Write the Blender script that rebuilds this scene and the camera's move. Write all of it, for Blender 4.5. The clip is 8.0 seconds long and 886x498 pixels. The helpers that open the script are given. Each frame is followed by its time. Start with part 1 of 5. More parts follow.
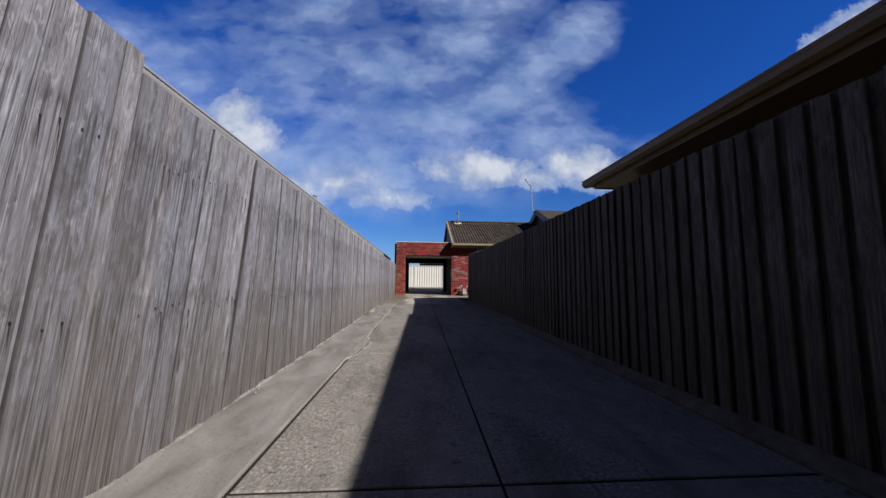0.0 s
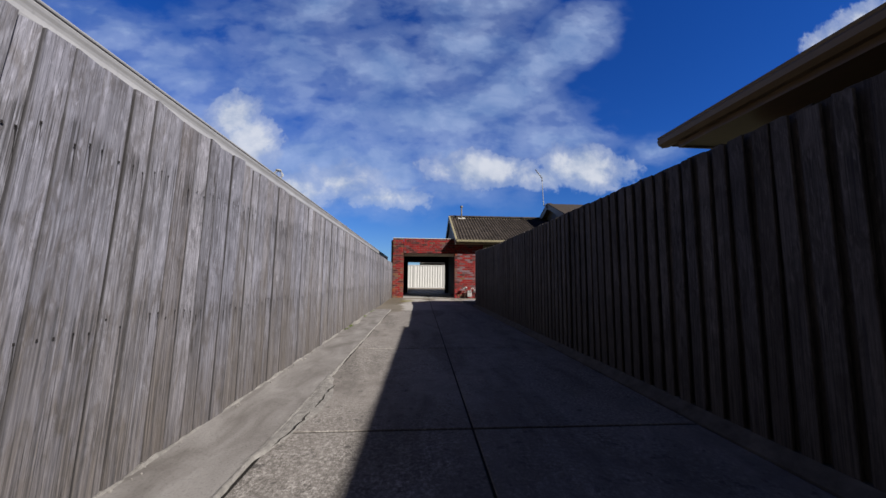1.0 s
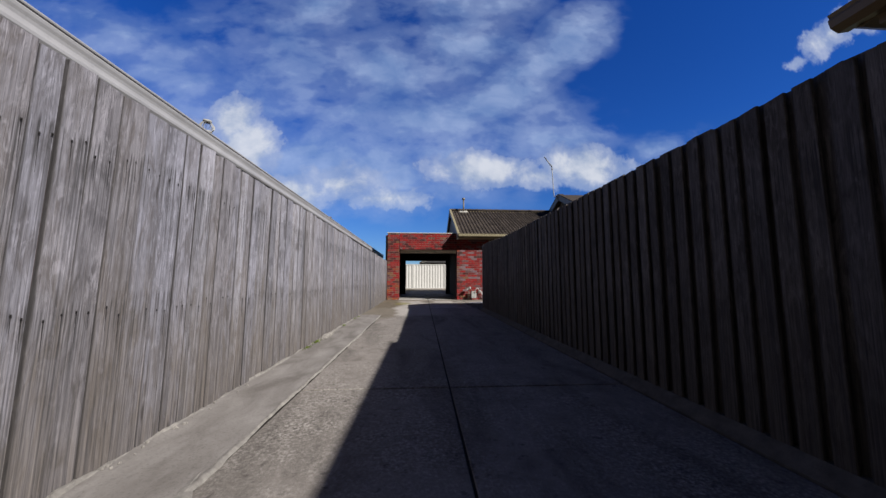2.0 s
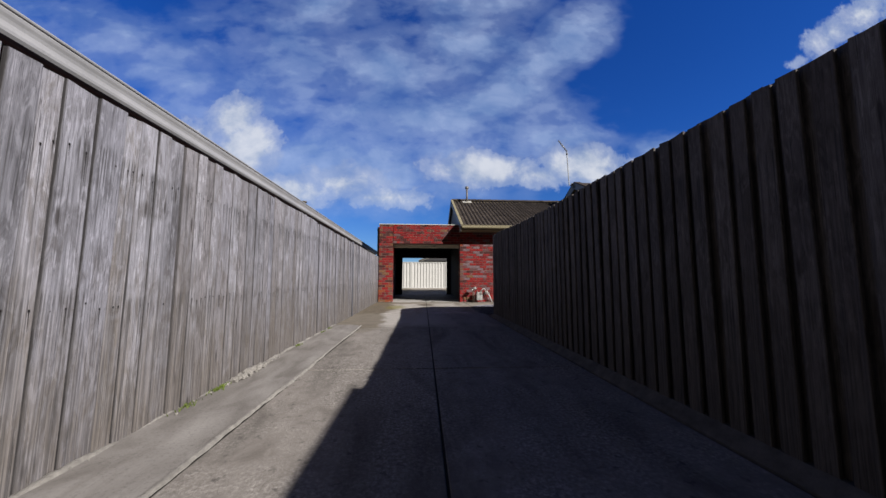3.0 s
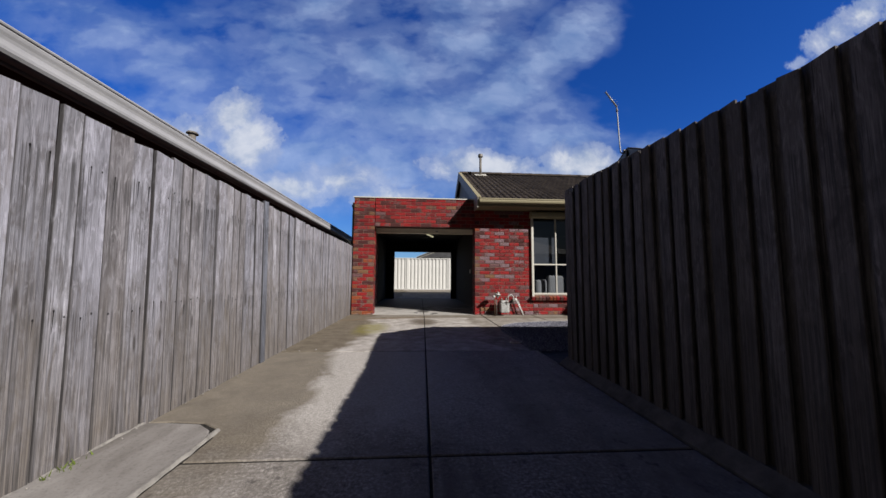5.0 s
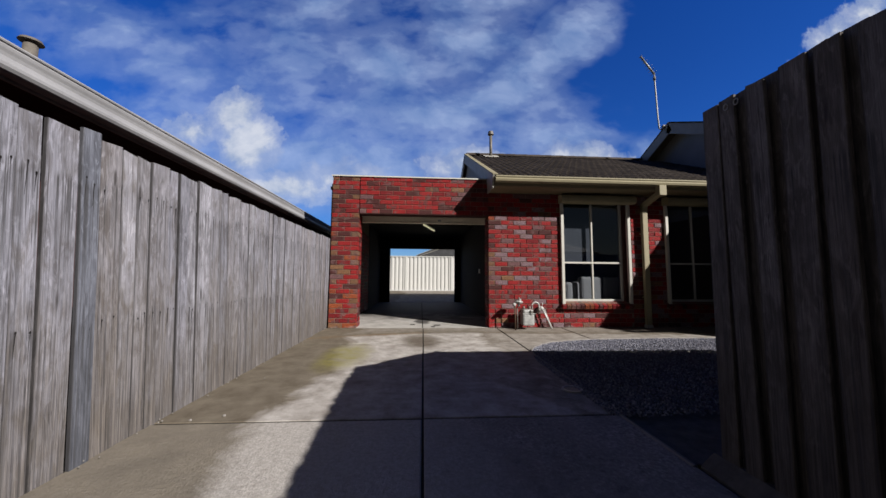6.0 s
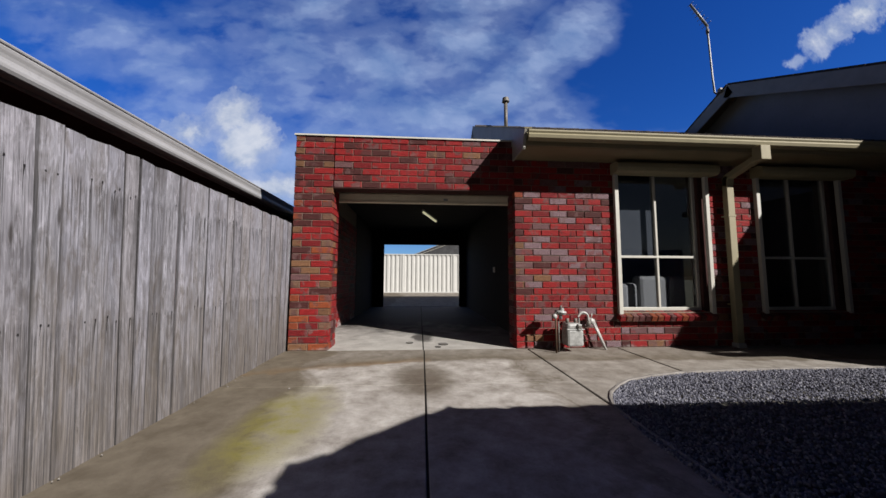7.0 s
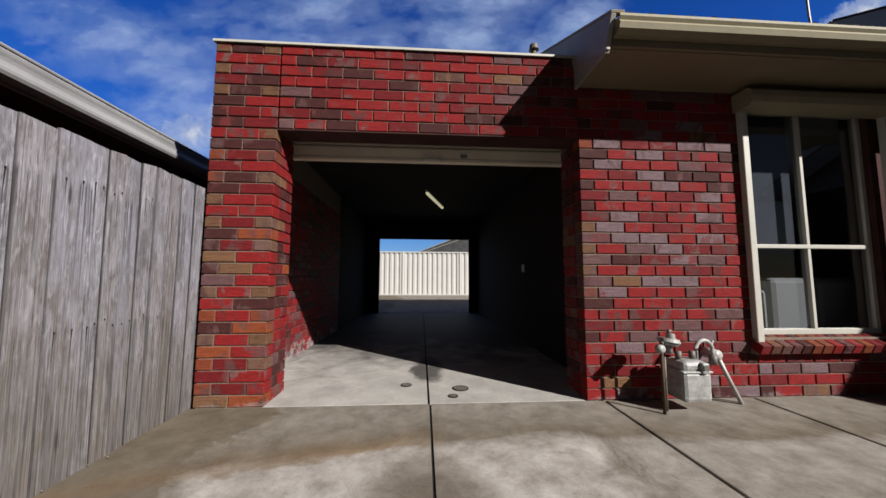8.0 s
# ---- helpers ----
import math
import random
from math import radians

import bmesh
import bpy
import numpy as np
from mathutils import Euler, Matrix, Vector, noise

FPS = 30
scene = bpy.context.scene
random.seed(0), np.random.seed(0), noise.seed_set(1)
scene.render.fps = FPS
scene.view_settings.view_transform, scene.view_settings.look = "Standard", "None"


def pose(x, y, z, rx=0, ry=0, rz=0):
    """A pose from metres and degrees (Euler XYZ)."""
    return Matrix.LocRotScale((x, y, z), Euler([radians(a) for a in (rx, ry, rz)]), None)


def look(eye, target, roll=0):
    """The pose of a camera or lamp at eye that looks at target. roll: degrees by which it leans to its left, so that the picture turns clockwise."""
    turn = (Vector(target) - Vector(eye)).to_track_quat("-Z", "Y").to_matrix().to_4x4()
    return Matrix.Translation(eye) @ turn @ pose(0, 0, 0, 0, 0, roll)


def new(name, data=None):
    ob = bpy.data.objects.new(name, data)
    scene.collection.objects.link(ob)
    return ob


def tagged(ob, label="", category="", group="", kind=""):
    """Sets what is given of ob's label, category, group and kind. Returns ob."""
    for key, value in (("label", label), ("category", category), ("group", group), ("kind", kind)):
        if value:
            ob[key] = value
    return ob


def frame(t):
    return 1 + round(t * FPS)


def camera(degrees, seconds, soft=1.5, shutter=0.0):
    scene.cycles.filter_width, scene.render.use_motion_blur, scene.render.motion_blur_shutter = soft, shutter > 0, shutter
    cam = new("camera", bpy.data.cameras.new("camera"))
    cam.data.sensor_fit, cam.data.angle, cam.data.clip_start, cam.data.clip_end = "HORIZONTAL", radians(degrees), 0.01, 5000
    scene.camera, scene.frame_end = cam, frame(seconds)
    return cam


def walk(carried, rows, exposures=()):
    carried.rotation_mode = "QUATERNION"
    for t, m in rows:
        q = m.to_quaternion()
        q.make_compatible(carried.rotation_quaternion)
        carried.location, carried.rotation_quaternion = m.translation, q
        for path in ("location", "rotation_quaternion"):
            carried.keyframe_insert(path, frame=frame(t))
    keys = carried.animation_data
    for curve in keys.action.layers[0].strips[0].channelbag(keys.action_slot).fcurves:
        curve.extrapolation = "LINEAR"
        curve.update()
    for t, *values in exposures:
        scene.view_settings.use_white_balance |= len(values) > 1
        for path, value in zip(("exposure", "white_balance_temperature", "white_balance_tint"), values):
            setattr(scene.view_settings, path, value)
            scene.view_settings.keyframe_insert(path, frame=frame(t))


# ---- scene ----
cam = camera(106.0, 8.0)
PATH = [
    (0, (-0.553, -17.352, 0.743), (-0.413, -15.366, 0.934), 0.5),
    (0.5, (-0.541, -16.418, 0.78), (-0.399, -14.431, 0.966), 0.7),
    (1, (-0.507, -15.492, 0.798), (-0.37, -13.506, 0.987), 0.5),
    (1.5, (-0.456, -14.648, 0.755), (-0.32, -12.662, 0.948), 0.1),
    (3, (-0.269, -11.858, 0.757), (-0.138, -9.871, 0.945), 0.1),
    (3.5, (-0.225, -10.801, 0.788), (-0.094, -8.813, 0.969), 0.6),
    (4, (-0.199, -9.772, 0.776), (-0.066, -7.785, 0.964), 0.4),
    (4.5, (-0.196, -8.821, 0.789), (-0.06, -6.834, 0.974), 0.4),
    (6, (-0.129, -6.096, 0.892), (0.002, -4.108, 1.066), 0.4),
    (6.5, (-0.112, -5.256, 0.876), (0.016, -3.268, 1.058), 0.3),
    (7, (-0.143, -4.313, 0.895), (-0.003, -2.326, 1.071), 0.2),
    (7.5, (-0.119, -3.441, 0.885), (0.013, -1.454, 1.065), 0.1),
    (8, (-0.148, -2.55, 0.921), (-0.02, -0.562, 1.097), 0.2),
]
walk(cam, [(t, look(eye, target, roll)) for t, eye, target, roll in PATH])

# ---------- world, sun ----------
scene.view_settings.exposure = 0.77
SUN = Vector((1.0, -0.93, 0.84)).normalized()
sun = new("sun", bpy.data.lights.new("sun", "SUN"))
sun.data.energy, sun.data.angle, sun.data.color = 5.0, radians(0.55), (1.0, 0.96, 0.92)
sun.matrix_world = look(SUN * 60, (0, 0, 0))

SKY_STRENGTH = 0.037
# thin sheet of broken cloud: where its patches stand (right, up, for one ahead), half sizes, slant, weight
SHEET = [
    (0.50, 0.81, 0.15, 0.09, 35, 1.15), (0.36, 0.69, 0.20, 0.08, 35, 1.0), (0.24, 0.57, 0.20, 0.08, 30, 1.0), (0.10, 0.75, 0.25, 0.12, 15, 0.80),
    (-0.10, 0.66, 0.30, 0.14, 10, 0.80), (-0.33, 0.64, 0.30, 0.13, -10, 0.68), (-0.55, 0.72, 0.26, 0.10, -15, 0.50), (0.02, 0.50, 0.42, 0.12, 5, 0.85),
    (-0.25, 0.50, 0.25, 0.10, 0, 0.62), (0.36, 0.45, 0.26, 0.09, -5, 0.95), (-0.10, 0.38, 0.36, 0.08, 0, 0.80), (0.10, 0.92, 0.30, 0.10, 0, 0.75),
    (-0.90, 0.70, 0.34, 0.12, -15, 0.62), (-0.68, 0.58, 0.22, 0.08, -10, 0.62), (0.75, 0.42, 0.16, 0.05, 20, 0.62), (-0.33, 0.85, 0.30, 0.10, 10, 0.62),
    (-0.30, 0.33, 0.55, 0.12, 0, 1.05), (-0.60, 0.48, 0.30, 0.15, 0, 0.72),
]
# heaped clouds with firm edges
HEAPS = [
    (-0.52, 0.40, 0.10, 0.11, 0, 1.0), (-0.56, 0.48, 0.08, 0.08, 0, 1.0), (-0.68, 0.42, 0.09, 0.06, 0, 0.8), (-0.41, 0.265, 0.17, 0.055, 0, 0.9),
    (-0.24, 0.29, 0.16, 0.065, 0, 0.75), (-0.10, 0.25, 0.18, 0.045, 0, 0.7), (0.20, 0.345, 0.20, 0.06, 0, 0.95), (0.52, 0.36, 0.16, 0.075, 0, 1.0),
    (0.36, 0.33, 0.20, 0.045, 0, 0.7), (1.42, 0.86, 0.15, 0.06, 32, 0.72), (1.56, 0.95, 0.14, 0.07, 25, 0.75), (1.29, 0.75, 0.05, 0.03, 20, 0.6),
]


def node(tree, kind, **values):
    n = tree.nodes.new(kind)
    for key, value in values.items():
        if key == "op":
            n.operation = value
        elif key == "blend":
            n.blend_type = value
        else:
            n.inputs[key.replace("_", " ")].default_value = value
    return n


def maths(tree, op, a, b=None, clamp=False):
    n = tree.nodes.new("ShaderNodeMath")
    n.operation, n.use_clamp = op, clamp
    for i, v in enumerate((a, b)):
        if v is None:
            continue
        if isinstance(v, (int, float)):
            n.inputs[i].default_value = v
        else:
            tree.links.new(v, n.inputs[i])
    return n.outputs[0]


def ramp(tree, fac, stops, smooth=False):
    n = tree.nodes.new("ShaderNodeValToRGB")
    n.color_ramp.interpolation = "EASE" if smooth else "LINEAR"
    el = n.color_ramp.elements
    while len(el) < len(stops):
        el.new(0.5)
    for e, (p, c) in zip(el, stops):
        e.position = p
        e.color = (c, c, c, 1) if isinstance(c, (int, float)) else (*c, 1)
    tree.links.new(fac, n.inputs[0])
    return n.outputs[0]


def mix(tree, fac, a, b, blend="MIX"):
    n = tree.nodes.new("ShaderNodeMix")
    n.data_type, n.blend_type = "RGBA", blend
    for sock, v in ((n.inputs[0], fac), (n.inputs[6], a), (n.inputs[7], b)):
        if isinstance(v, (int, float)):
            sock.default_value = v
        elif isinstance(v, tuple):
            sock.default_value = (*v, 1)
        else:
            tree.links.new(v, sock)
    return n.outputs[2]


def noise_tex(tree, vec, scale, detail=4.0, rough=0.55, warp=0.0):
    n = node(tree, "ShaderNodeTexNoise", Scale=scale, Detail=detail, Roughness=rough, Distortion=warp)
    tree.links.new(vec, n.inputs["Vector"])
    return n.outputs[0]


def stretch(tree, vec, scale, shift=(0, 0, 0)):
    n = tree.nodes.new("ShaderNodeMapping")
    n.inputs["Scale"].default_value, n.inputs["Location"].default_value = scale, shift
    tree.links.new(vec, n.inputs["Vector"])
    return n.outputs[0]


world = bpy.data.worlds.new("world")
scene.world = world
world.use_nodes = True
wt = world.node_tree
wt.nodes.clear()
sky = wt.nodes.new("ShaderNodeTexSky")
sky.sky_type, sky.sun_disc = "NISHITA", False
sky.sun_elevation, sky.sun_rotation = math.asin(SUN.z), math.atan2(SUN.x, SUN.y)
sky.air_density, sky.dust_density, sky.ozone_density, sky.altitude = 1.0, 0.2, 3.0, 300
way = wt.nodes.new("ShaderNodeTexCoord").outputs["Generated"]
sep = wt.nodes.new("ShaderNodeSeparateXYZ")
wt.links.new(way, sep.inputs[0])
ahead = maths(wt, "MAXIMUM", sep.outputs[1], 0.08)
flat = wt.nodes.new("ShaderNodeCombineXYZ")
wt.links.new(maths(wt, "DIVIDE", sep.outputs[0], ahead), flat.inputs[0])
wt.links.new(maths(wt, "DIVIDE", sep.outputs[2], ahead), flat.inputs[1])
flat = flat.outputs[0]


def masses(rows):
    total = None
    for u, v, ru, rv, slant, w in rows:
        m = wt.nodes.new("ShaderNodeMapping")
        m.vector_type = "TEXTURE"
        m.inputs["Location"].default_value, m.inputs["Scale"].default_value = (u, v, 0), (ru * 1.6, rv * 1.6, 1)
        m.inputs["Rotation"].default_value = (0, 0, radians(slant))
        wt.links.new(flat, m.inputs["Vector"])
        g = wt.nodes.new("ShaderNodeTexGradient")
        g.gradient_type = "SPHERICAL"
        wt.links.new(m.outputs[0], g.inputs[0])
        one = maths(wt, "MULTIPLY", g.outputs[1], w)
        total = one if total is None else maths(wt, "MAXIMUM", total, one)
    return total


def puff(vec, scale, detail, rough, warp, gain):
    return maths(wt, "MULTIPLY", maths(wt, "SUBTRACT", noise_tex(wt, vec, scale, detail, rough, warp), 0.5), gain)


slanted = wt.nodes.new("ShaderNodeMapping")
slanted.inputs["Rotation"].default_value, slanted.inputs["Scale"].default_value = (0, 0, radians(-14)), (0.8, 1.35, 1)
wt.links.new(flat, slanted.inputs["Vector"])
slanted = slanted.outputs[0]
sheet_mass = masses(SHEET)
body = maths(wt, "ADD", maths(wt, "MULTIPLY", sheet_mass, 1.25), puff(slanted, 6.5, 5, 0.50, 0.25, 1.5))
body = maths(wt, "ADD", body, puff(slanted, 15.0, 5, 0.55, 0.2, 0.75))
cover = ramp(wt, body, [(0.05, 0.0), (0.45, 0.22), (0.72, 0.42), (1.15, 0.64)], True)
cover = maths(wt, "MULTIPLY", cover, ramp(wt, sheet_mass, [(0.0, 0.0), (0.34, 1.0)]))
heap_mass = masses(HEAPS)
heap = maths(wt, "ADD", heap_mass, maths(wt, "ADD", puff(flat, 8.5, 8, 0.60, 0.3, 0.85), puff(flat, 26.0, 5, 0.6, 0.2, 0.45)))
firm = ramp(wt, heap, [(0.22, 0.0), (0.42, 0.55), (0.78, 0.88)], True)
firm = maths(wt, "MULTIPLY", firm, ramp(wt, heap_mass, [(0.0, 0.0), (0.16, 1.0)]))
front = maths(wt, "MULTIPLY", ramp(wt, sep.outputs[1], [(0.02, 0.0), (0.2, 1.0)]), ramp(wt, sep.outputs[2], [(0.03, 0.0), (0.16, 1.0)]))
cover, firm = maths(wt, "MULTIPLY", cover, front), maths(wt, "MULTIPLY", firm, front)
shade = noise_tex(wt, stretch(wt, flat, (1, 1.3, 1), (0, 0.05, 3)), 6.0, 7, 0.55, 0.4)
veil = mix(wt, ramp(wt, shade, [(0.35, 0.0), (0.62, 1.0)]), (0.27, 0.41, 0.72), (0.52, 0.66, 0.95))
lean_in = puff(stretch(wt, flat, (1, 1, 1), (0.030, 0.035, 0)), 8.5, 8, 0.60, 0.3, 0.85)
billows = maths(wt, "ADD", maths(wt, "SUBTRACT", puff(flat, 8.5, 8, 0.60, 0.3, 0.85), lean_in), maths(wt, "MULTIPLY", heap, 0.22))
billows = ramp(wt, maths(wt, "ADD", billows, 0.2), [(0.12, 0.0), (0.58, 1.0)], True)
white = mix(wt, firm, veil, mix(wt, billows, (0.44, 0.53, 0.70), (0.92, 0.94, 0.98)))
cover = maths(wt, "MAXIMUM", cover, firm)
blue = wt.nodes.new("ShaderNodeBackground")
blue.inputs[1].default_value = SKY_STRENGTH
high = ramp(wt, sep.outputs[2], [(0.05, (0.62, 0.92, 1.42)), (0.22, (0.36, 0.82, 1.65)), (0.38, (0.20, 0.72, 1.82)), (0.7, (0.13, 0.66, 1.86))])
# sky behind the camera, out of view, dimmed to deepen the shade
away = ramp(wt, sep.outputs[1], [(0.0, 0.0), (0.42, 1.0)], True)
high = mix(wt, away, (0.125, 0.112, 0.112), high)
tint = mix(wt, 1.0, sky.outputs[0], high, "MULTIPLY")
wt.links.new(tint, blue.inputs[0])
cloud = wt.nodes.new("ShaderNodeBackground")
cloud.inputs[1].default_value = 0.50
wt.links.new(white, cloud.inputs[0])
both = wt.nodes.new("ShaderNodeMixShader")
wt.links.new(cover, both.inputs[0])
wt.links.new(blue.outputs[0], both.inputs[1])
wt.links.new(cloud.outputs[0], both.inputs[2])
wt.links.new(both.outputs[0], wt.nodes.new("ShaderNodeOutputWorld").inputs[0])

# ---------- materials ----------


def material(name, build, rough=0.8, metal=0.0):
    mat = bpy.data.materials.new(name)
    mat.use_nodes = True
    tree = mat.node_tree
    bsdf = next(n for n in tree.nodes if n.type == "BSDF_PRINCIPLED")
    if rough >= 0.7:
        bsdf.inputs["Specular IOR Level"].default_value = 0.12
    bsdf.inputs["Roughness"].default_value, bsdf.inputs["Metallic"].default_value = rough, metal
    place = tree.nodes.new("ShaderNodeNewGeometry").outputs["Position"]
    colour, height, depth = build(tree, place, bsdf)
    if isinstance(colour, tuple):
        bsdf.inputs["Base Color"].default_value = (*colour, 1)
    else:
        tree.links.new(colour, bsdf.inputs["Base Color"])
    if height is not None:
        bump = node(tree, "ShaderNodeBump", Strength=1.0, Distance=depth)
        tree.links.new(height, bump.inputs["Height"])
        tree.links.new(bump.outputs[0], bsdf.inputs["Normal"])
    return mat


def apart(tree, place, by=37.0):
    """Shifts a texture by a chance amount for each object."""
    rnd = tree.nodes.new("ShaderNodeObjectInfo").outputs["Random"]
    off = tree.nodes.new("ShaderNodeCombineXYZ")
    for i in range(3):
        tree.links.new(maths(tree, "MULTIPLY", rnd, by * (i + 1)), off.inputs[i])
    add = tree.nodes.new("ShaderNodeVectorMath")
    tree.links.new(place, add.inputs[0])
    tree.links.new(off.outputs[0], add.inputs[1])
    return add.outputs[0], rnd


def paling_look(light, dark, brown):
    """Rough-sawn hardwood gone silver: fine upright grain, cracks, thin dark runs under the nail lines, browner towards the foot."""
    def build(tree, place, bsdf):
        raw = tree.nodes.new("ShaderNodeTexCoord").outputs["Object"]
        vec, rnd = apart(tree, raw)
        second = maths(tree, "FRACT", maths(tree, "MULTIPLY", rnd, 17.0))
        third = maths(tree, "FRACT", maths(tree, "MULTIPLY", rnd, 53.0))
        up = tree.nodes.new("ShaderNodeSeparateXYZ")
        tree.links.new(place, up.inputs[0])
        grain = noise_tex(tree, stretch(tree, vec, (130, 130, 2.4)), 1.0, 5, 0.62, 0.35)
        fine = noise_tex(tree, stretch(tree, vec, (380, 380, 8)), 1.0, 3, 0.6)
        blotch = noise_tex(tree, stretch(tree, vec, (16, 16, 4.5)), 1.0, 6, 0.62, 1.0)
        broad = noise_tex(tree, stretch(tree, vec, (6, 6, 1.6), (2, 7, 1)), 1.0, 4, 0.55, 0.6)
        c = mix(tree, ramp(tree, grain, [(0.24, 0.0), (0.54, 1.0)]), mix(tree, 0.48, dark, light), light)
        c = mix(tree, ramp(tree, blotch, [(0.44, 0.0), (0.64, 0.62)]), c, mix(tree, second, brown, dark))
        worn = noise_tex(tree, stretch(tree, vec, (34, 34, 7), (5, 2, 1)), 1.0, 5, 0.62, 1.6)
        c = mix(tree, ramp(tree, worn, [(0.52, 0.0), (0.64, 0.70)]), c, tuple(min(1, v * 1.38) for v in light))
        c = mix(tree, 1.0, c, ramp(tree, broad, [(0.32, 0.72), (0.66, 1.20)]), "MULTIPLY")
        c = mix(tree, 1.0, c, ramp(tree, rnd, [(0.0, (0.66, 0.65, 0.66)), (0.2, (1.16, 1.15, 1.16)), (0.4, (0.82, 0.78, 0.75)), (0.6, (1.05, 1.04, 1.07)), (0.8, (0.90, 0.90, 0.94)), (1.0, (1.22, 1.19, 1.17))]), "MULTIPLY")
        c = mix(tree, ramp(tree, fine, [(0.30, 0.40), (0.46, 0.0)]), c, tuple(v * 0.35 for v in dark))
        # browner, darker wood over the lower half
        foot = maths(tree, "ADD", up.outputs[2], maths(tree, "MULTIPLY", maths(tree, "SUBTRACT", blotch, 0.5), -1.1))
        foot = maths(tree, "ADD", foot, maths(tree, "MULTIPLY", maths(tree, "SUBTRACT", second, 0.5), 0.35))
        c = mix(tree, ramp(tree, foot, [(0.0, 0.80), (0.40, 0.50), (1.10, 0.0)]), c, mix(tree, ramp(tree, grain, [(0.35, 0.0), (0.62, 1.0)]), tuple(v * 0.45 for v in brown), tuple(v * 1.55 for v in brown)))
        crack = noise_tex(tree, stretch(tree, vec, (120, 120, 1.0), (1, 3, 2)), 1.0, 2, 0.5, 0.15)
        crack = ramp(tree, maths(tree, "ABSOLUTE", maths(tree, "SUBTRACT", crack, 0.5)), [(0.0, 0.9), (0.014, 0.0)])
        crack = maths(tree, "MULTIPLY", crack, ramp(tree, broad, [(0.44, 0.0), (0.56, 1.0)]))
        c = mix(tree, crack, c, (0.022, 0.020, 0.020))
        weep = noise_tex(tree, stretch(tree, vec, (115, 115, 0.8), (0, 0, 4)), 1.0, 3, 0.6)
        weep = ramp(tree, weep, [(0.50, 0.0), (0.60, 0.9)])
        tall = maths(tree, "ADD", up.outputs[2], maths(tree, "MULTIPLY", maths(tree, "SUBTRACT", third, 0.5), 0.06))
        low = ramp(tree, maths(tree, "SUBTRACT", tall, 0.40), [(0.0, 0.55), (0.26, 0.80), (0.285, 0.35), (0.50, 0.42), (0.945, 0.95), (0.985, 0.08)])
        c = mix(tree, maths(tree, "MULTIPLY", weep, low), c, (0.045, 0.043, 0.044))
        # boards towards the street end are toned down by a fifth
        street_tone = ramp(tree, maths(tree, "ADD", maths(tree, "MULTIPLY", up.outputs[1], 0.1), 1.6), [(0.24, (0.80, 0.80, 0.82)), (0.58, (1.0, 1.0, 1.0))])
        c = mix(tree, 1.0, c, street_tone, "MULTIPLY")
        own = tree.nodes.new("ShaderNodeSeparateXYZ")
        tree.links.new(raw, own.inputs[0])
        # dark gap between boards, shade and dirt, painted along each board's edge
        rim = maths(tree, "ADD", own.outputs[0], maths(tree, "MULTIPLY", maths(tree, "SUBTRACT", blotch, 0.5), 0.010))
        some = ramp(tree, second, [(0.05, 0.55), (0.45, 1.0)])
        c = mix(tree, maths(tree, "MULTIPLY", some, ramp(tree, rim, [(0.0, 0.95), (0.0022, 0.80), (0.0050, 0.0)])), c, (0.026, 0.024, 0.024))
        knot = node(tree, "ShaderNodeTexVoronoi", Scale=1.0)
        tree.links.new(stretch(tree, vec, (9, 9, 1.7)), knot.inputs["Vector"])
        c = mix(tree, ramp(tree, knot.outputs["Distance"], [(0.05, 0.85), (0.11, 0.0)]), c, (0.04, 0.035, 0.034))
        return c, maths(tree, "ADD", grain, maths(tree, "MULTIPLY", fine, 0.6)), 0.003
    return build


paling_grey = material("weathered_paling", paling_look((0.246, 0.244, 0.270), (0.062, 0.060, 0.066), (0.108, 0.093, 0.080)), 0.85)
# colours cut to about half the sunlit fence's, painting in the shade
paling_shade = material("shade_darkened_paling", paling_look((0.134, 0.122, 0.114), (0.036, 0.033, 0.031), (0.062, 0.054, 0.046)), 0.9)
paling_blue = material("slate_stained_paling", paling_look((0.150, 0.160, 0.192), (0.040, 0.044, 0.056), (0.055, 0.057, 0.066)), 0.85)


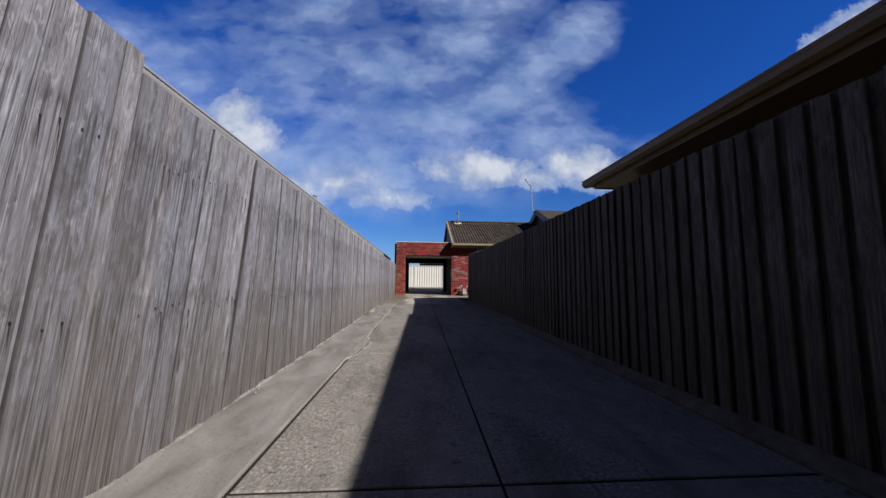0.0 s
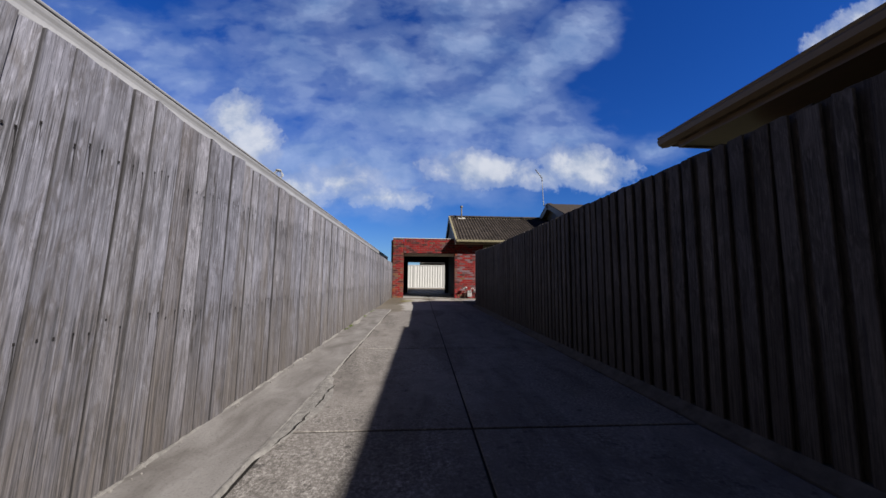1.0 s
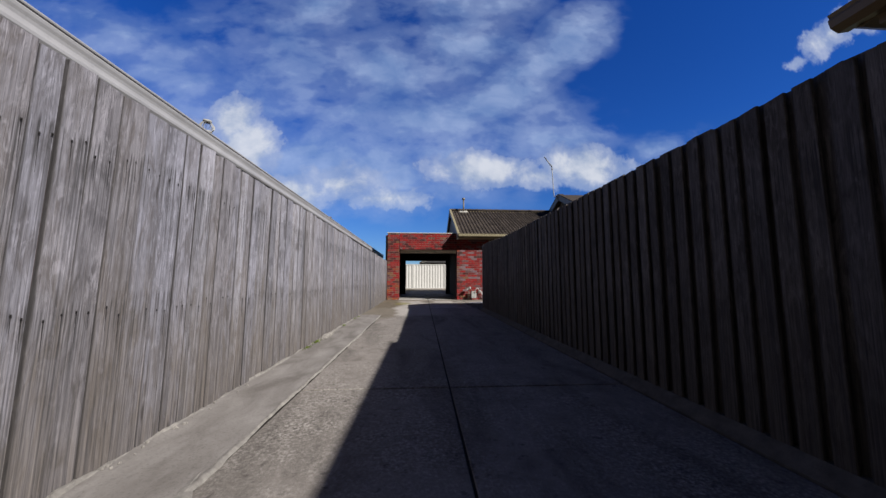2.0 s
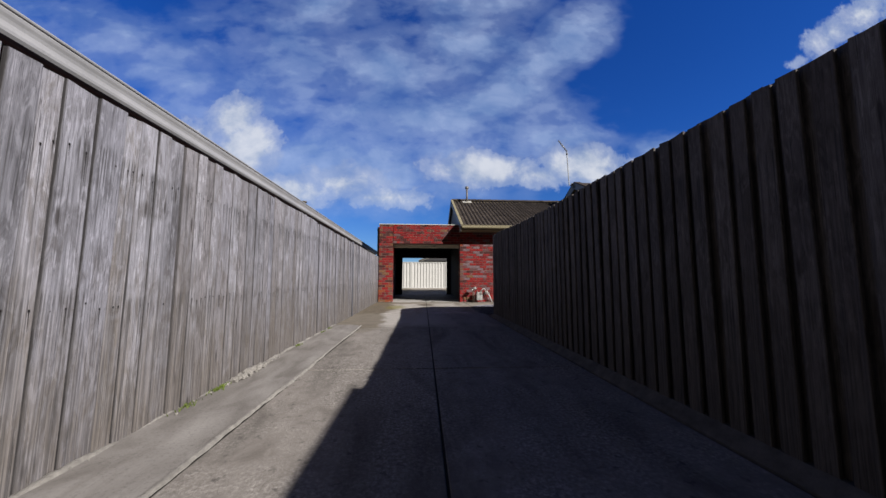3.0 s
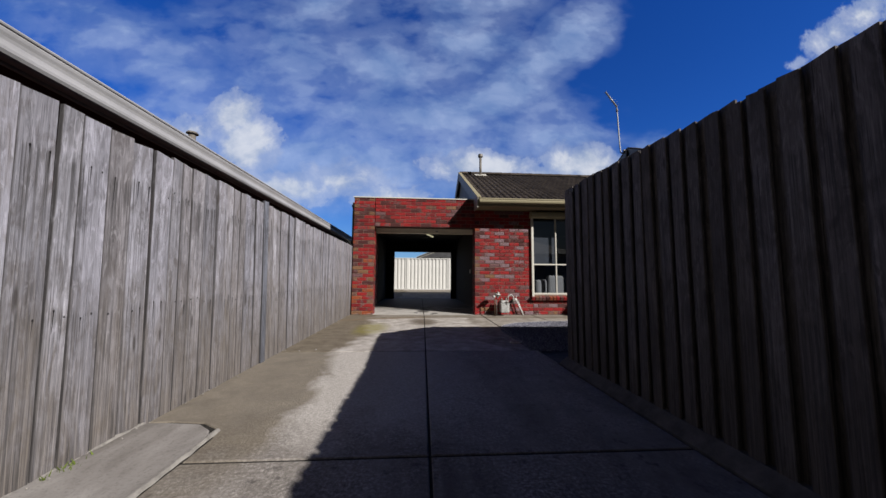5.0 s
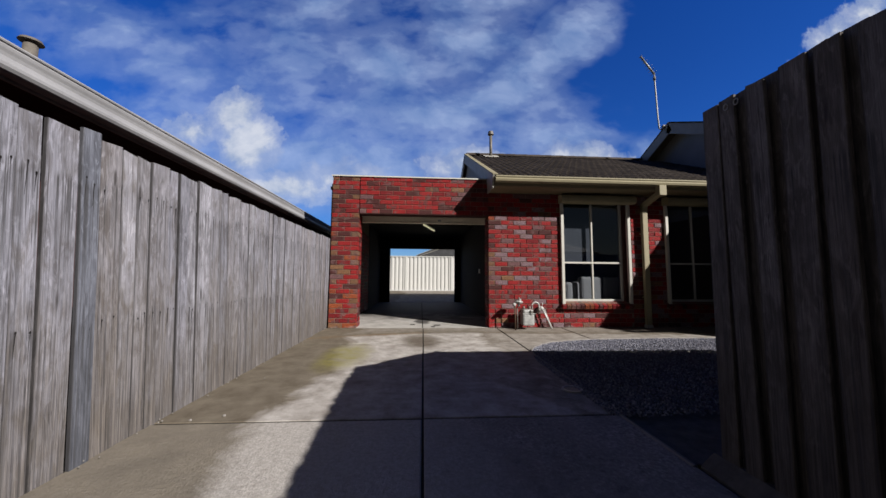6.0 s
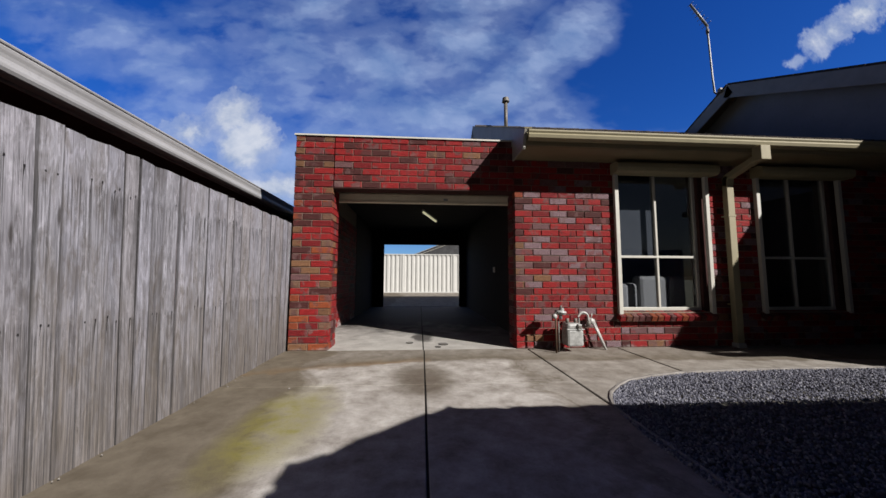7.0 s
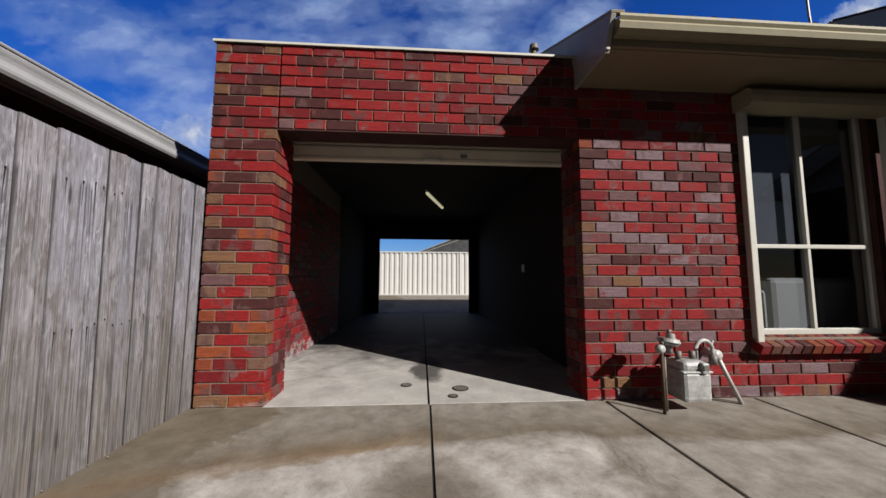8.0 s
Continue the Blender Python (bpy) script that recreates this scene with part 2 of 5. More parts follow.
def brick_look(stops, joined=False):
    """Extruded face bricks: each has its own body colour, many a second one flashed over part of the face."""
    def build(tree, place, bsdf):
        vec, rnd = apart(tree, place)
        if joined:
            rnd = tree.nodes.new("ShaderNodeNewGeometry").outputs["Random Per Island"]
        c = ramp(tree, rnd, stops)
        next(n for n in tree.nodes if n.type == "VALTORGB").color_ramp.interpolation = "CONSTANT"
        other = maths(tree, "FRACT", maths(tree, "MULTIPLY", rnd, 23.0))
        flash = ramp(tree, other, [(0.0, (0.165, 0.013, 0.014)), (0.33, (0.105, 0.060, 0.058)), (0.66, (0.060, 0.024, 0.023)), (1.0, (0.145, 0.085, 0.078))])
        patch = noise_tex(tree, stretch(tree, vec, (7, 7, 5)), 1.0, 4, 0.6, 0.5)
        c = mix(tree, ramp(tree, patch, [(0.53, 0.0), (0.60, 0.80)]), c, flash)
        drag = noise_tex(tree, stretch(tree, vec, (12, 12, 90)), 1.0, 4, 0.65, 0.3)
        c = mix(tree, 1.0, c, ramp(tree, drag, [(0.30, 0.72), (0.70, 1.25)]), "MULTIPLY")
        grain = noise_tex(tree, vec, 150, 4, 0.7)
        c = mix(tree, ramp(tree, grain, [(0.32, 0.75), (0.50, 0.0)]), c, (0.030, 0.010, 0.010))
        smudge = noise_tex(tree, vec, 30, 5, 0.7)
        c = mix(tree, ramp(tree, smudge, [(0.60, 0.0), (0.78, 0.22)]), c, (0.19, 0.135, 0.12))
        up = tree.nodes.new("ShaderNodeSeparateXYZ")
        tree.links.new(place, up.inputs[0])
        salt = maths(tree, "SUBTRACT", noise_tex(tree, place, 7, 5, 0.7), maths(tree, "MULTIPLY", up.outputs[2], 1.0 if joined else 5.0))
        c = mix(tree, ramp(tree, salt, [(0.38, 0.0), (0.52, 0.8 if joined else 0.35)]), c, (0.30, 0.28, 0.27))
        return c, maths(tree, "ADD", grain, drag), 0.005
    return build


LILAC = (0.150, 0.098, 0.108)
RED, DEEP, PLUM, MAUVE, TAN, ORANGE = (0.198, 0.0125, 0.0130), (0.128, 0.010, 0.0115), (0.052, 0.0165, 0.0155), (0.105, 0.053, 0.055), (0.150, 0.076, 0.040), (0.205, 0.050, 0.019)
brick_pier = material("brick_pier", brick_look([(0.0, RED), (0.26, DEEP), (0.50, PLUM), (0.68, RED), (0.78, ORANGE), (0.88, TAN), (0.95, MAUVE)]), 0.7)
brick_closer = material("brick_closer", brick_look([(0.0, (0.170, 0.040, 0.018)), (0.26, (0.125, 0.064, 0.035)), (0.44, RED), (0.70, (0.13, 0.072, 0.048)), (0.82, PLUM)]), 0.7)
brick_red = material("brick_red", brick_look([(0.0, RED), (0.30, DEEP), (0.60, PLUM), (0.76, RED), (0.88, MAUVE), (0.97, TAN)]), 0.7)
brick_mixed = material("brick_mixed", brick_look([(0.0, RED), (0.22, DEEP), (0.36, RED), (0.60, LILAC), (0.72, MAUVE), (0.84, PLUM), (0.91, DEEP), (0.97, TAN)]), 0.7)
brick_wall = material("brick_wall", brick_look([(0.0, RED), (0.30, DEEP), (0.60, PLUM), (0.76, RED), (0.88, MAUVE), (0.97, TAN)], True), 0.7)
brick_sill = material("brick_sill", brick_look([(0.0, RED), (0.22, (0.16, 0.040, 0.018)), (0.40, PLUM), (0.55, DEEP), (0.72, (0.14, 0.055, 0.030)), (0.88, RED)]), 0.7)


def mortar_look(tree, place, bsdf):
    n = noise_tex(tree, place, 60, 5, 0.7)
    return ramp(tree, n, [(0.3, (0.110, 0.082, 0.065)), (0.7, (0.240, 0.190, 0.150))]), n, 0.004


mortar = material("mortar", mortar_look, 0.95)


def fence_side_stain(tree, place, sep, wob):
    """Brown run-off that has crept out from the foot of the sunlit fence near the garage."""
    bulge = noise_tex(tree, stretch(tree, place, (0.2, 0.75, 1), (1.7, 0.3, 0)), 1.0, 2, 0.5)
    side = maths(tree, "ADD", sep.outputs[0], maths(tree, "MULTIPLY", wob, 0.42))
    side = maths(tree, "ADD", side, maths(tree, "MULTIPLY", maths(tree, "SUBTRACT", bulge, 0.5), 1.1))
    return ramp(tree, maths(tree, "ADD", side, 1.5), [(0.40, 0.92), (0.54, 0.0)])


def old_concrete(tree, place, bsdf):
    """Worn broom-finished driveway with the aggregate showing."""
    stone = node(tree, "ShaderNodeTexVoronoi", Scale=90.0)
    tree.links.new(place, stone.inputs["Vector"])
    grit = noise_tex(tree, place, 52, 6, 0.75)
    broad = noise_tex(tree, stretch(tree, place, (1.0, 0.55, 1)), 1.1, 5, 0.6, 0.4)
    mid = noise_tex(tree, place, 4.5, 5, 0.65, 0.4)
    worn = maths(tree, "ADD", ramp(tree, broad, [(0.4, 0.0), (0.62, 0.6)]), ramp(tree, mid, [(0.42, 0.0), (0.7, 0.5)]), True)
    paste = ramp(tree, mid, [(0.3, (0.140, 0.124, 0.111)), (0.7, (0.268, 0.244, 0.222))])
    chips = ramp(tree, grit, [(0.33, (0.050, 0.043, 0.036)), (0.5, (0.170, 0.153, 0.138)), (0.66, (0.42, 0.39, 0.36))])
    c = mix(tree, worn, paste, chips)
    spots = noise_tex(tree, place, 16, 3, 0.6)
    c = mix(tree, ramp(tree, spots, [(0.28, 0.6), (0.4, 0.0)]), c, (0.035, 0.032, 0.03))
    tread = noise_tex(tree, stretch(tree, place, (2.6, 0.7, 1), (4, 1, 0)), 1.0, 6, 0.62, 0.6)
    c = mix(tree, ramp(tree, tread, [(0.48, 0.0), (0.68, 0.60)]), c, (0.060, 0.053, 0.047))
    scuff = noise_tex(tree, stretch(tree, place, (9, 3.5, 1), (1, 8, 0)), 1.0, 5, 0.7, 0.5)
    c = mix(tree, ramp(tree, scuff, [(0.62, 0.0), (0.74, 0.45)]), c, (0.30, 0.275, 0.245))
    sep = tree.nodes.new("ShaderNodeSeparateXYZ")
    tree.links.new(place, sep.inputs[0])
    wob = maths(tree, "MULTIPLY", maths(tree, "SUBTRACT", noise_tex(tree, place, 1.6, 6, 0.65, 0.8), 0.5), 1.5)
    wash = ramp(tree, maths(tree, "ADD", maths(tree, "ADD", sep.outputs[1], 6.6), maths(tree, "MULTIPLY", wob, 1.2)), [(0.5, 0.0), (1.0, 0.75)])
    # wash faded across the shaded half, which paints shade into the concrete
    wash = maths(tree, "MULTIPLY", wash, ramp(tree, maths(tree, "ADD", maths(tree, "ADD", sep.outputs[0], 0.5), maths(tree, "MULTIPLY", wob, 0.3)), [(0.3, 1.0), (0.9, 0.25)]))
    c = mix(tree, wash, c, mix(tree, ramp(tree, grit, [(0.30, 0.0), (0.60, 1.0)]), (0.265, 0.244, 0.220), (0.390, 0.365, 0.338)))
    reach = ramp(tree, maths(tree, "ADD", maths(tree, "ADD", sep.outputs[1], 7.0), wob), [(0.3, 0.0), (1.0, 0.85)])
    stain = maths(tree, "MULTIPLY", fence_side_stain(tree, place, sep, wob), reach)
    c = mix(tree, stain, c, mix(tree, ramp(tree, mid, [(0.35, 0.0), (0.65, 1.0)]), (0.082, 0.066, 0.046), (0.124, 0.102, 0.073)))
    h = maths(tree, "ADD", grit, maths(tree, "MULTIPLY", stone.outputs["Distance"], worn))
    return c, h, 0.004


def smooth_concrete(tree, place, bsdf):
    """Pale trowelled apron with brown run-off stains and green algae."""
    fine = noise_tex(tree, place, 90, 5, 0.7)
    mid = noise_tex(tree, place, 5, 7, 0.7, 0.15)
    sep = tree.nodes.new("ShaderNodeSeparateXYZ")
    tree.links.new(place, sep.inputs[0])
    c = mix(tree, ramp(tree, mid, [(0.3, 0.0), (0.7, 1.0)]), (0.180, 0.158, 0.138), (0.435, 0.410, 0.382))
    wob = maths(tree, "MULTIPLY", maths(tree, "SUBTRACT", noise_tex(tree, place, 1.6, 6, 0.65, 0.8), 0.5), 1.5)
    # damp brown band along the fence side and across the front of the slab
    brown = fence_side_stain(tree, place, sep, wob)
    band = maths(tree, "ADD", sep.outputs[1], maths(tree, "MULTIPLY", wob, 0.35))
    band = maths(tree, "ADD", band, maths(tree, "SUBTRACT", maths(tree, "MULTIPLY", maths(tree, "ABSOLUTE", sep.outputs[0]), 0.16), maths(tree, "MULTIPLY", sep.outputs[0], 0.10)))
    across = ramp(tree, maths(tree, "ADD", band, 0.60), [(0.0, 0.0), (0.13, 0.88), (0.45, 0.62)])
    rusty_rim = ramp(tree, maths(tree, "ADD", band, 0.60), [(0.00, 0.0), (0.07, 0.7), (0.24, 0.0)])
    east = ramp(tree, maths(tree, "ADD", sep.outputs[0], wob), [(0.75, 0.0), (1.15, 0.75), (1.6, 0.42)])
    blot = ramp(tree, noise_tex(tree, stretch(tree, place, (1, 1, 1), (3.3, 1.2, 0)), 1.3, 5, 0.6, 0.6), [(0.60, 0.0), (0.72, 0.7)])
    drip = tree.nodes.new("ShaderNodeTexGradient")
    drip.gradient_type = "SPHERICAL"
    tree.links.new(stretch(tree, place, (2.3, 1.25, 1), (2.3 * 0.12, 1.25 * 1.20, 0)), drip.inputs[0])
    blot = maths(tree, "MAXIMUM", blot, ramp(tree, maths(tree, "ADD", drip.outputs[1], maths(tree, "MULTIPLY", wob, 0.45)), [(0.12, 0.0), (0.60, 0.65)]))
    stain = maths(tree, "MAXIMUM", maths(tree, "MAXIMUM", brown, across), maths(tree, "MAXIMUM", blot, east))
    c = mix(tree, stain, c, mix(tree, ramp(tree, mid, [(0.35, 0.0), (0.65, 1.0)]), (0.082, 0.066, 0.046), (0.124, 0.102, 0.073)))
    rusty_rim = maths(tree, "MULTIPLY", rusty_rim, ramp(tree, maths(tree, "ADD", sep.outputs[0], 1.0), [(0.0, 0.5), (0.5, 1.0), (1.3, 0.3), (1.7, 0.0)]))
    c = mix(tree, ramp(tree, maths(tree, "ADD", drip.outputs[1], maths(tree, "MULTIPLY", wob, 0.5)), [(0.3, 0.0), (0.8, 0.6)]), c, (0.055, 0.037, 0.024))
    c = mix(tree, rusty_rim, c, (0.165, 0.098, 0.042))
    # algae patch beside the pale wash
    patch = tree.nodes.new("ShaderNodeTexGradient")
    patch.gradient_type = "SPHERICAL"
    tree.links.new(stretch(tree, place, (2.5, 1.05, 1), (2.5 * 1.00, 1.05 * 2.05, 0)), patch.inputs[0])
    moss = ramp(tree, maths(tree, "ADD", patch.outputs[1], maths(tree, "MULTIPLY", wob, 0.45)), [(0.15, 0.0), (0.65, 0.85)])
    moss = maths(tree, "MULTIPLY", moss, ramp(tree, mid, [(0.32, 0.25), (0.6, 1.0)]))
    c = mix(tree, moss, c, (0.160, 0.142, 0.022))
    c = mix(tree, ramp(tree, fine, [(0.28, 0.4), (0.45, 0.0)]), c, (0.055, 0.05, 0.045))
    return c, maths(tree, "ADD", fine, maths(tree, "MULTIPLY", mid, 0.5)), 0.002


def strip_concrete(tree, place, bsdf):
    fine = noise_tex(tree, place, 70, 5, 0.7)
    mid = noise_tex(tree, stretch(tree, place, (2.0, 0.8, 1)), 2.2, 5, 0.6, 0.6)
    c = mix(tree, ramp(tree, mid, [(0.34, 0.0), (0.66, 1.0)]), (0.136, 0.123, 0.113), (0.238, 0.222, 0.208))
    c = mix(tree, ramp(tree, fine, [(0.28, 0.5), (0.48, 0.0)]), c, (0.055, 0.05, 0.045))
    return c, fine, 0.003


concrete_old = material("worn_concrete", old_concrete, 0.9)
concrete_apron = material("apron_concrete", smooth_concrete, 0.75)
concrete_strip = material("strip_concrete", strip_concrete, 0.85)


def plain(col, spread=0.12, scale=8.0, bump=0.0008):
    def build(tree, place, bsdf):
        n = noise_tex(tree, place, scale, 5, 0.65)
        f = noise_tex(tree, place, scale * 12, 3, 0.6)
        lo, hi = tuple(v * (1 - spread) for v in col), tuple(min(1, v * (1 + spread)) for v in col)
        c = ramp(tree, n, [(0.3, lo), (0.7, hi)])
        return mix(tree, ramp(tree, f, [(0.25, 0.25), (0.42, 0.0)]), c, tuple(v * 0.5 for v in col)), f, bump
    return build




def shaded_oily_floor(tree, place, bsdf):
    """Trowelled garage floor, pale at the door, inner shade painted in further back, oil stain at the centre joint."""
    mid = noise_tex(tree, place, 3.0, 6, 0.65, 0.3)
    fine = noise_tex(tree, place, 60, 4, 0.65)
    sep = tree.nodes.new("ShaderNodeSeparateXYZ")
    tree.links.new(place, sep.inputs[0])
    c = ramp(tree, mid, [(0.3, (0.245, 0.232, 0.215)), (0.7, (0.395, 0.378, 0.350))])
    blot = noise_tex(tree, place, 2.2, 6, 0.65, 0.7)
    # interior shade painted in: darker with depth, its edge broken by noise
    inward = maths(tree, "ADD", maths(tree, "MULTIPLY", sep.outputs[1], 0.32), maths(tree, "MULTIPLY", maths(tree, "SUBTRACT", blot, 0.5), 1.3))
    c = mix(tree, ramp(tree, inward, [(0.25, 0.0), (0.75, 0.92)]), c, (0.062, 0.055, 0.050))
    spot = tree.nodes.new("ShaderNodeTexGradient")
    spot.gradient_type = "SPHERICAL"
    tree.links.new(stretch(tree, place, (3.2, 1.1, 1), (3.2 * 0.08, -1.1 * 1.0, 0)), spot.inputs[0])
    oil = maths(tree, "ADD", spot.outputs[1], maths(tree, "MULTIPLY", maths(tree, "SUBTRACT", blot, 0.5), 1.2))
    c = mix(tree, ramp(tree, oil, [(0.40, 0.0), (0.62, 0.85)]), c, (0.035, 0.031, 0.029))
    c = mix(tree, ramp(tree, fine, [(0.28, 0.4), (0.45, 0.0)]), c, (0.06, 0.055, 0.05))
    return c, fine, 0.001


concrete_floor = material("garage_concrete", shaded_oily_floor, 0.75)
joint_dirt = material("joint_dirt", plain((0.02, 0.018, 0.016), 0.4, 20, 0.004), 1.0)
kerb_concrete = material("kerb_concrete", plain((0.085, 0.078, 0.070), 0.35, 9, 0.004), 0.95)
cream = material("cream_paint", plain((0.212, 0.184, 0.110), 0.10, 5), 0.68)
white_paint = material("white_paint", plain((0.38, 0.365, 0.32), 0.08, 5), 0.55)
barge_grey = material("barge_paint", plain((0.225, 0.212, 0.185), 0.14, 4), 0.6)
soffit_paint = material("soffit_paint", plain((0.170, 0.138, 0.080), 0.1, 4), 0.6)
gutter_grey = material("gutter_grey", plain((0.262, 0.258, 0.262), 0.12, 3), 0.45)
gutter_brown = material("gutter_brown", plain((0.175, 0.118, 0.062), 0.15, 3), 0.45)
sheet_wall = material("pale_sheet", plain((0.24, 0.245, 0.25), 0.1, 1.5), 0.75)
# dark red base; on window reveals and the neighbour's soffit it paints in shade
dark_wall = material("dark_red_wall", plain((0.045, 0.02, 0.018), 0.35, 7), 0.85)
# near-black base colours put the garage's inner shade into walls and ceiling
garage_shade = material("garage_wall", plain((0.010, 0.007, 0.006), 0.3, 6), 0.9)
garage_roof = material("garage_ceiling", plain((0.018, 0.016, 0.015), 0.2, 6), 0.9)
door_cream = material("roller_door_steel", plain((0.60, 0.53, 0.40), 0.1, 4), 0.5)
steel = material("galvanised_steel", plain((0.20, 0.205, 0.21), 0.2, 15), 0.5, 0.3)
meter_grey = material("meter_enamel", plain((0.25, 0.25, 0.24), 0.35, 22), 0.5)
pipe_grey = material("dull_pipe", plain((0.10, 0.088, 0.075), 0.25, 25), 0.55)
rust_brown = material("rusty_pipe", plain((0.070, 0.045, 0.030), 0.35, 30), 0.7)
pvc = material("white_plastic_pipe", plain((0.31, 0.305, 0.29), 0.2, 18), 0.4)
fence_cream = material("cream_steel_sheet", plain((0.44, 0.434, 0.412), 0.05, 2), 0.45)
rusty = material("nail_stain", plain((0.02, 0.018, 0.018), 0.3, 40), 0.9)
moss_green = material("moss", plain((0.085, 0.115, 0.020), 0.4, 30), 0.95)
rubble = material("mortar_rubble", plain((0.225, 0.210, 0.192), 0.3, 26, 0.006), 0.95)
room_paint = material("room_paint", plain((0.30, 0.29, 0.27), 0.08, 2), 0.9)
sofa_cloth = material("grey_sofa_cloth", plain((0.21, 0.205, 0.205), 0.12, 40), 0.95)
blind_cloth = material("grey_blind", plain((0.060, 0.064, 0.074), 0.06, 3), 0.9)
far_roof = material("far_dark_tiles", plain((0.05, 0.05, 0.053), 0.3, 3), 0.85)
lamp_cover = material("lamp_cover", plain((0.5, 0.48, 0.32), 0.05, 6), 0.4)
lens = next(n for n in lamp_cover.node_tree.nodes if n.type == "BSDF_PRINCIPLED")
lens.inputs["Emission Color"].default_value, lens.inputs["Emission Strength"].default_value = (1.0, 0.95, 0.6, 1), 0.25


def tile_look(tree, place, bsdf):
    vec, rnd = apart(tree, place)
    n = noise_tex(tree, vec, 14, 5, 0.7)
    c = ramp(tree, n, [(0.3, (0.024, 0.019, 0.016)), (0.7, (0.07, 0.057, 0.048))])
    c = mix(tree, 1.0, c, ramp(tree, rnd, [(0.0, 0.75), (1.0, 1.25)]), "MULTIPLY")
    return c, noise_tex(tree, vec, 160, 3, 0.7), 0.002


roof_tile = material("concrete_roof_tile", tile_look, 0.85)


def gravel_look(tree, place, bsdf):
    isle = tree.nodes.new("ShaderNodeNewGeometry").outputs["Random Per Island"]
    c = ramp(tree, isle, [(0.0, (0.075, 0.075, 0.096)), (0.5, (0.148, 0.148, 0.182)), (0.85, (0.200, 0.200, 0.232)), (1.0, (0.29, 0.288, 0.31))])
    return c, noise_tex(tree, place, 220, 3, 0.7), 0.002


gravel_mat = material("bluestone_gravel", gravel_look, 0.85)
soil = material("soil", plain((0.09, 0.085, 0.075), 0.3, 12, 0.006), 1.0)
grass_far = material("yard_earth", plain((0.10, 0.10, 0.06), 0.3, 2, 0.01), 1.0)

glass = bpy.data.materials.new("window_glass")
glass.use_nodes = True
gt = glass.node_tree
gt.nodes.clear()
clear, gloss = gt.nodes.new("ShaderNodeBsdfTransparent"), gt.nodes.new("ShaderNodeBsdfGlossy")
clear.inputs[0].default_value, gloss.inputs["Roughness"].default_value = (0.72, 0.75, 0.78, 1), 0.0
facing = node(gt, "ShaderNodeLayerWeight", Blend=0.5)
fres = maths(gt, "ADD", maths(gt, "MULTIPLY", maths(gt, "POWER", facing.outputs["Facing"], 5.0), 0.90), 0.09)
gmix = gt.nodes.new("ShaderNodeMixShader")
gt.links.new(fres, gmix.inputs[0])
gt.links.new(clear.outputs[0], gmix.inputs[1])
gt.links.new(gloss.outputs[0], gmix.inputs[2])
gt.links.new(gmix.outputs[0], gt.nodes.new("ShaderNodeOutputMaterial").inputs[0])

# ---------- building helpers ----------


def link_mesh(name, verts, faces, mat, parent=None, label="", smooth=False):
    me = bpy.data.meshes.new(name)
    me.from_pydata([tuple(v) for v in verts], [], faces)
    me.update()
    if smooth:
        me.polygons.foreach_set("use_smooth", [True] * len(me.polygons))
    me.materials.append(mat)
    ob = new(name, me)
    if parent:
        ob.parent = parent
    return tagged(ob, label=label)


def part(name, bm, mat, parent=None, label="", smooth=False):
    me = bpy.data.meshes.new(name)
    bmesh.ops.recalc_face_normals(bm, faces=bm.faces)
    if smooth:
        for f in bm.faces:
            f.smooth = True
    bm.to_mesh(me)
    bm.free()
    me.materials.append(mat)
    ob = new(name, me)
    if parent:
        ob.parent = parent
    return tagged(ob, label=label)


def add_box(bm, x0, x1, y0, y1, z0, z1, bevel=0.0, m=None):
    made = bmesh.ops.create_cube(bm, size=1.0)["verts"]
    bmesh.ops.transform(bm, matrix=Matrix.Translation(((x0 + x1) / 2, (y0 + y1) / 2, (z0 + z1) / 2)) @ Matrix.Diagonal((x1 - x0, y1 - y0, z1 - z0, 1)), verts=made)
    if bevel:
        edges = list({e for v in made for e in v.link_edges})
        out = bmesh.ops.bevel(bm, geom=edges, offset=bevel, segments=2, affect="EDGES", profile=0.5)
        made = list({v for f in out["faces"] for v in f.verts} | {v for v in made if v.is_valid})
    if m is not None:
        bmesh.ops.transform(bm, matrix=m, verts=made)
    return bm


def box(name, x0, x1, y0, y1, z0, z1, mat, parent=None, label="", bevel=0.0):
    return part(name, add_box(bmesh.new(), x0, x1, y0, y1, z0, z1, bevel), mat, parent, label)


def add_tube(bm, points, radius, sides=10):
    """A round bar through the points, with closed ends."""
    pts = [Vector(p) for p in points]
    rings = []
    for i, p in enumerate(pts):
        d = (pts[min(i + 1, len(pts) - 1)] - pts[max(i - 1, 0)]).normalized()
        a = d.orthogonal().normalized() if abs(d.z) > 0.99 else d.cross(Vector((0, 0, 1))).normalized()
        b = d.cross(a)
        rings.append([bm.verts.new(p + radius * (math.cos(k * math.tau / sides) * a + math.sin(k * math.tau / sides) * b)) for k in range(sides)])
    for r, q in zip(rings, rings[1:]):
        for k in range(sides):
            bm.faces.new((r[k], r[(k + 1) % sides], q[(k + 1) % sides], q[k]))
    bm.faces.new(rings[0])
    bm.faces.new(rings[-1])
    return bm


def tube(name, points, radius, mat, parent=None, label="", sides=10):
    return part(name, add_tube(bmesh.new(), points, radius, sides), mat, parent, label, smooth=True)


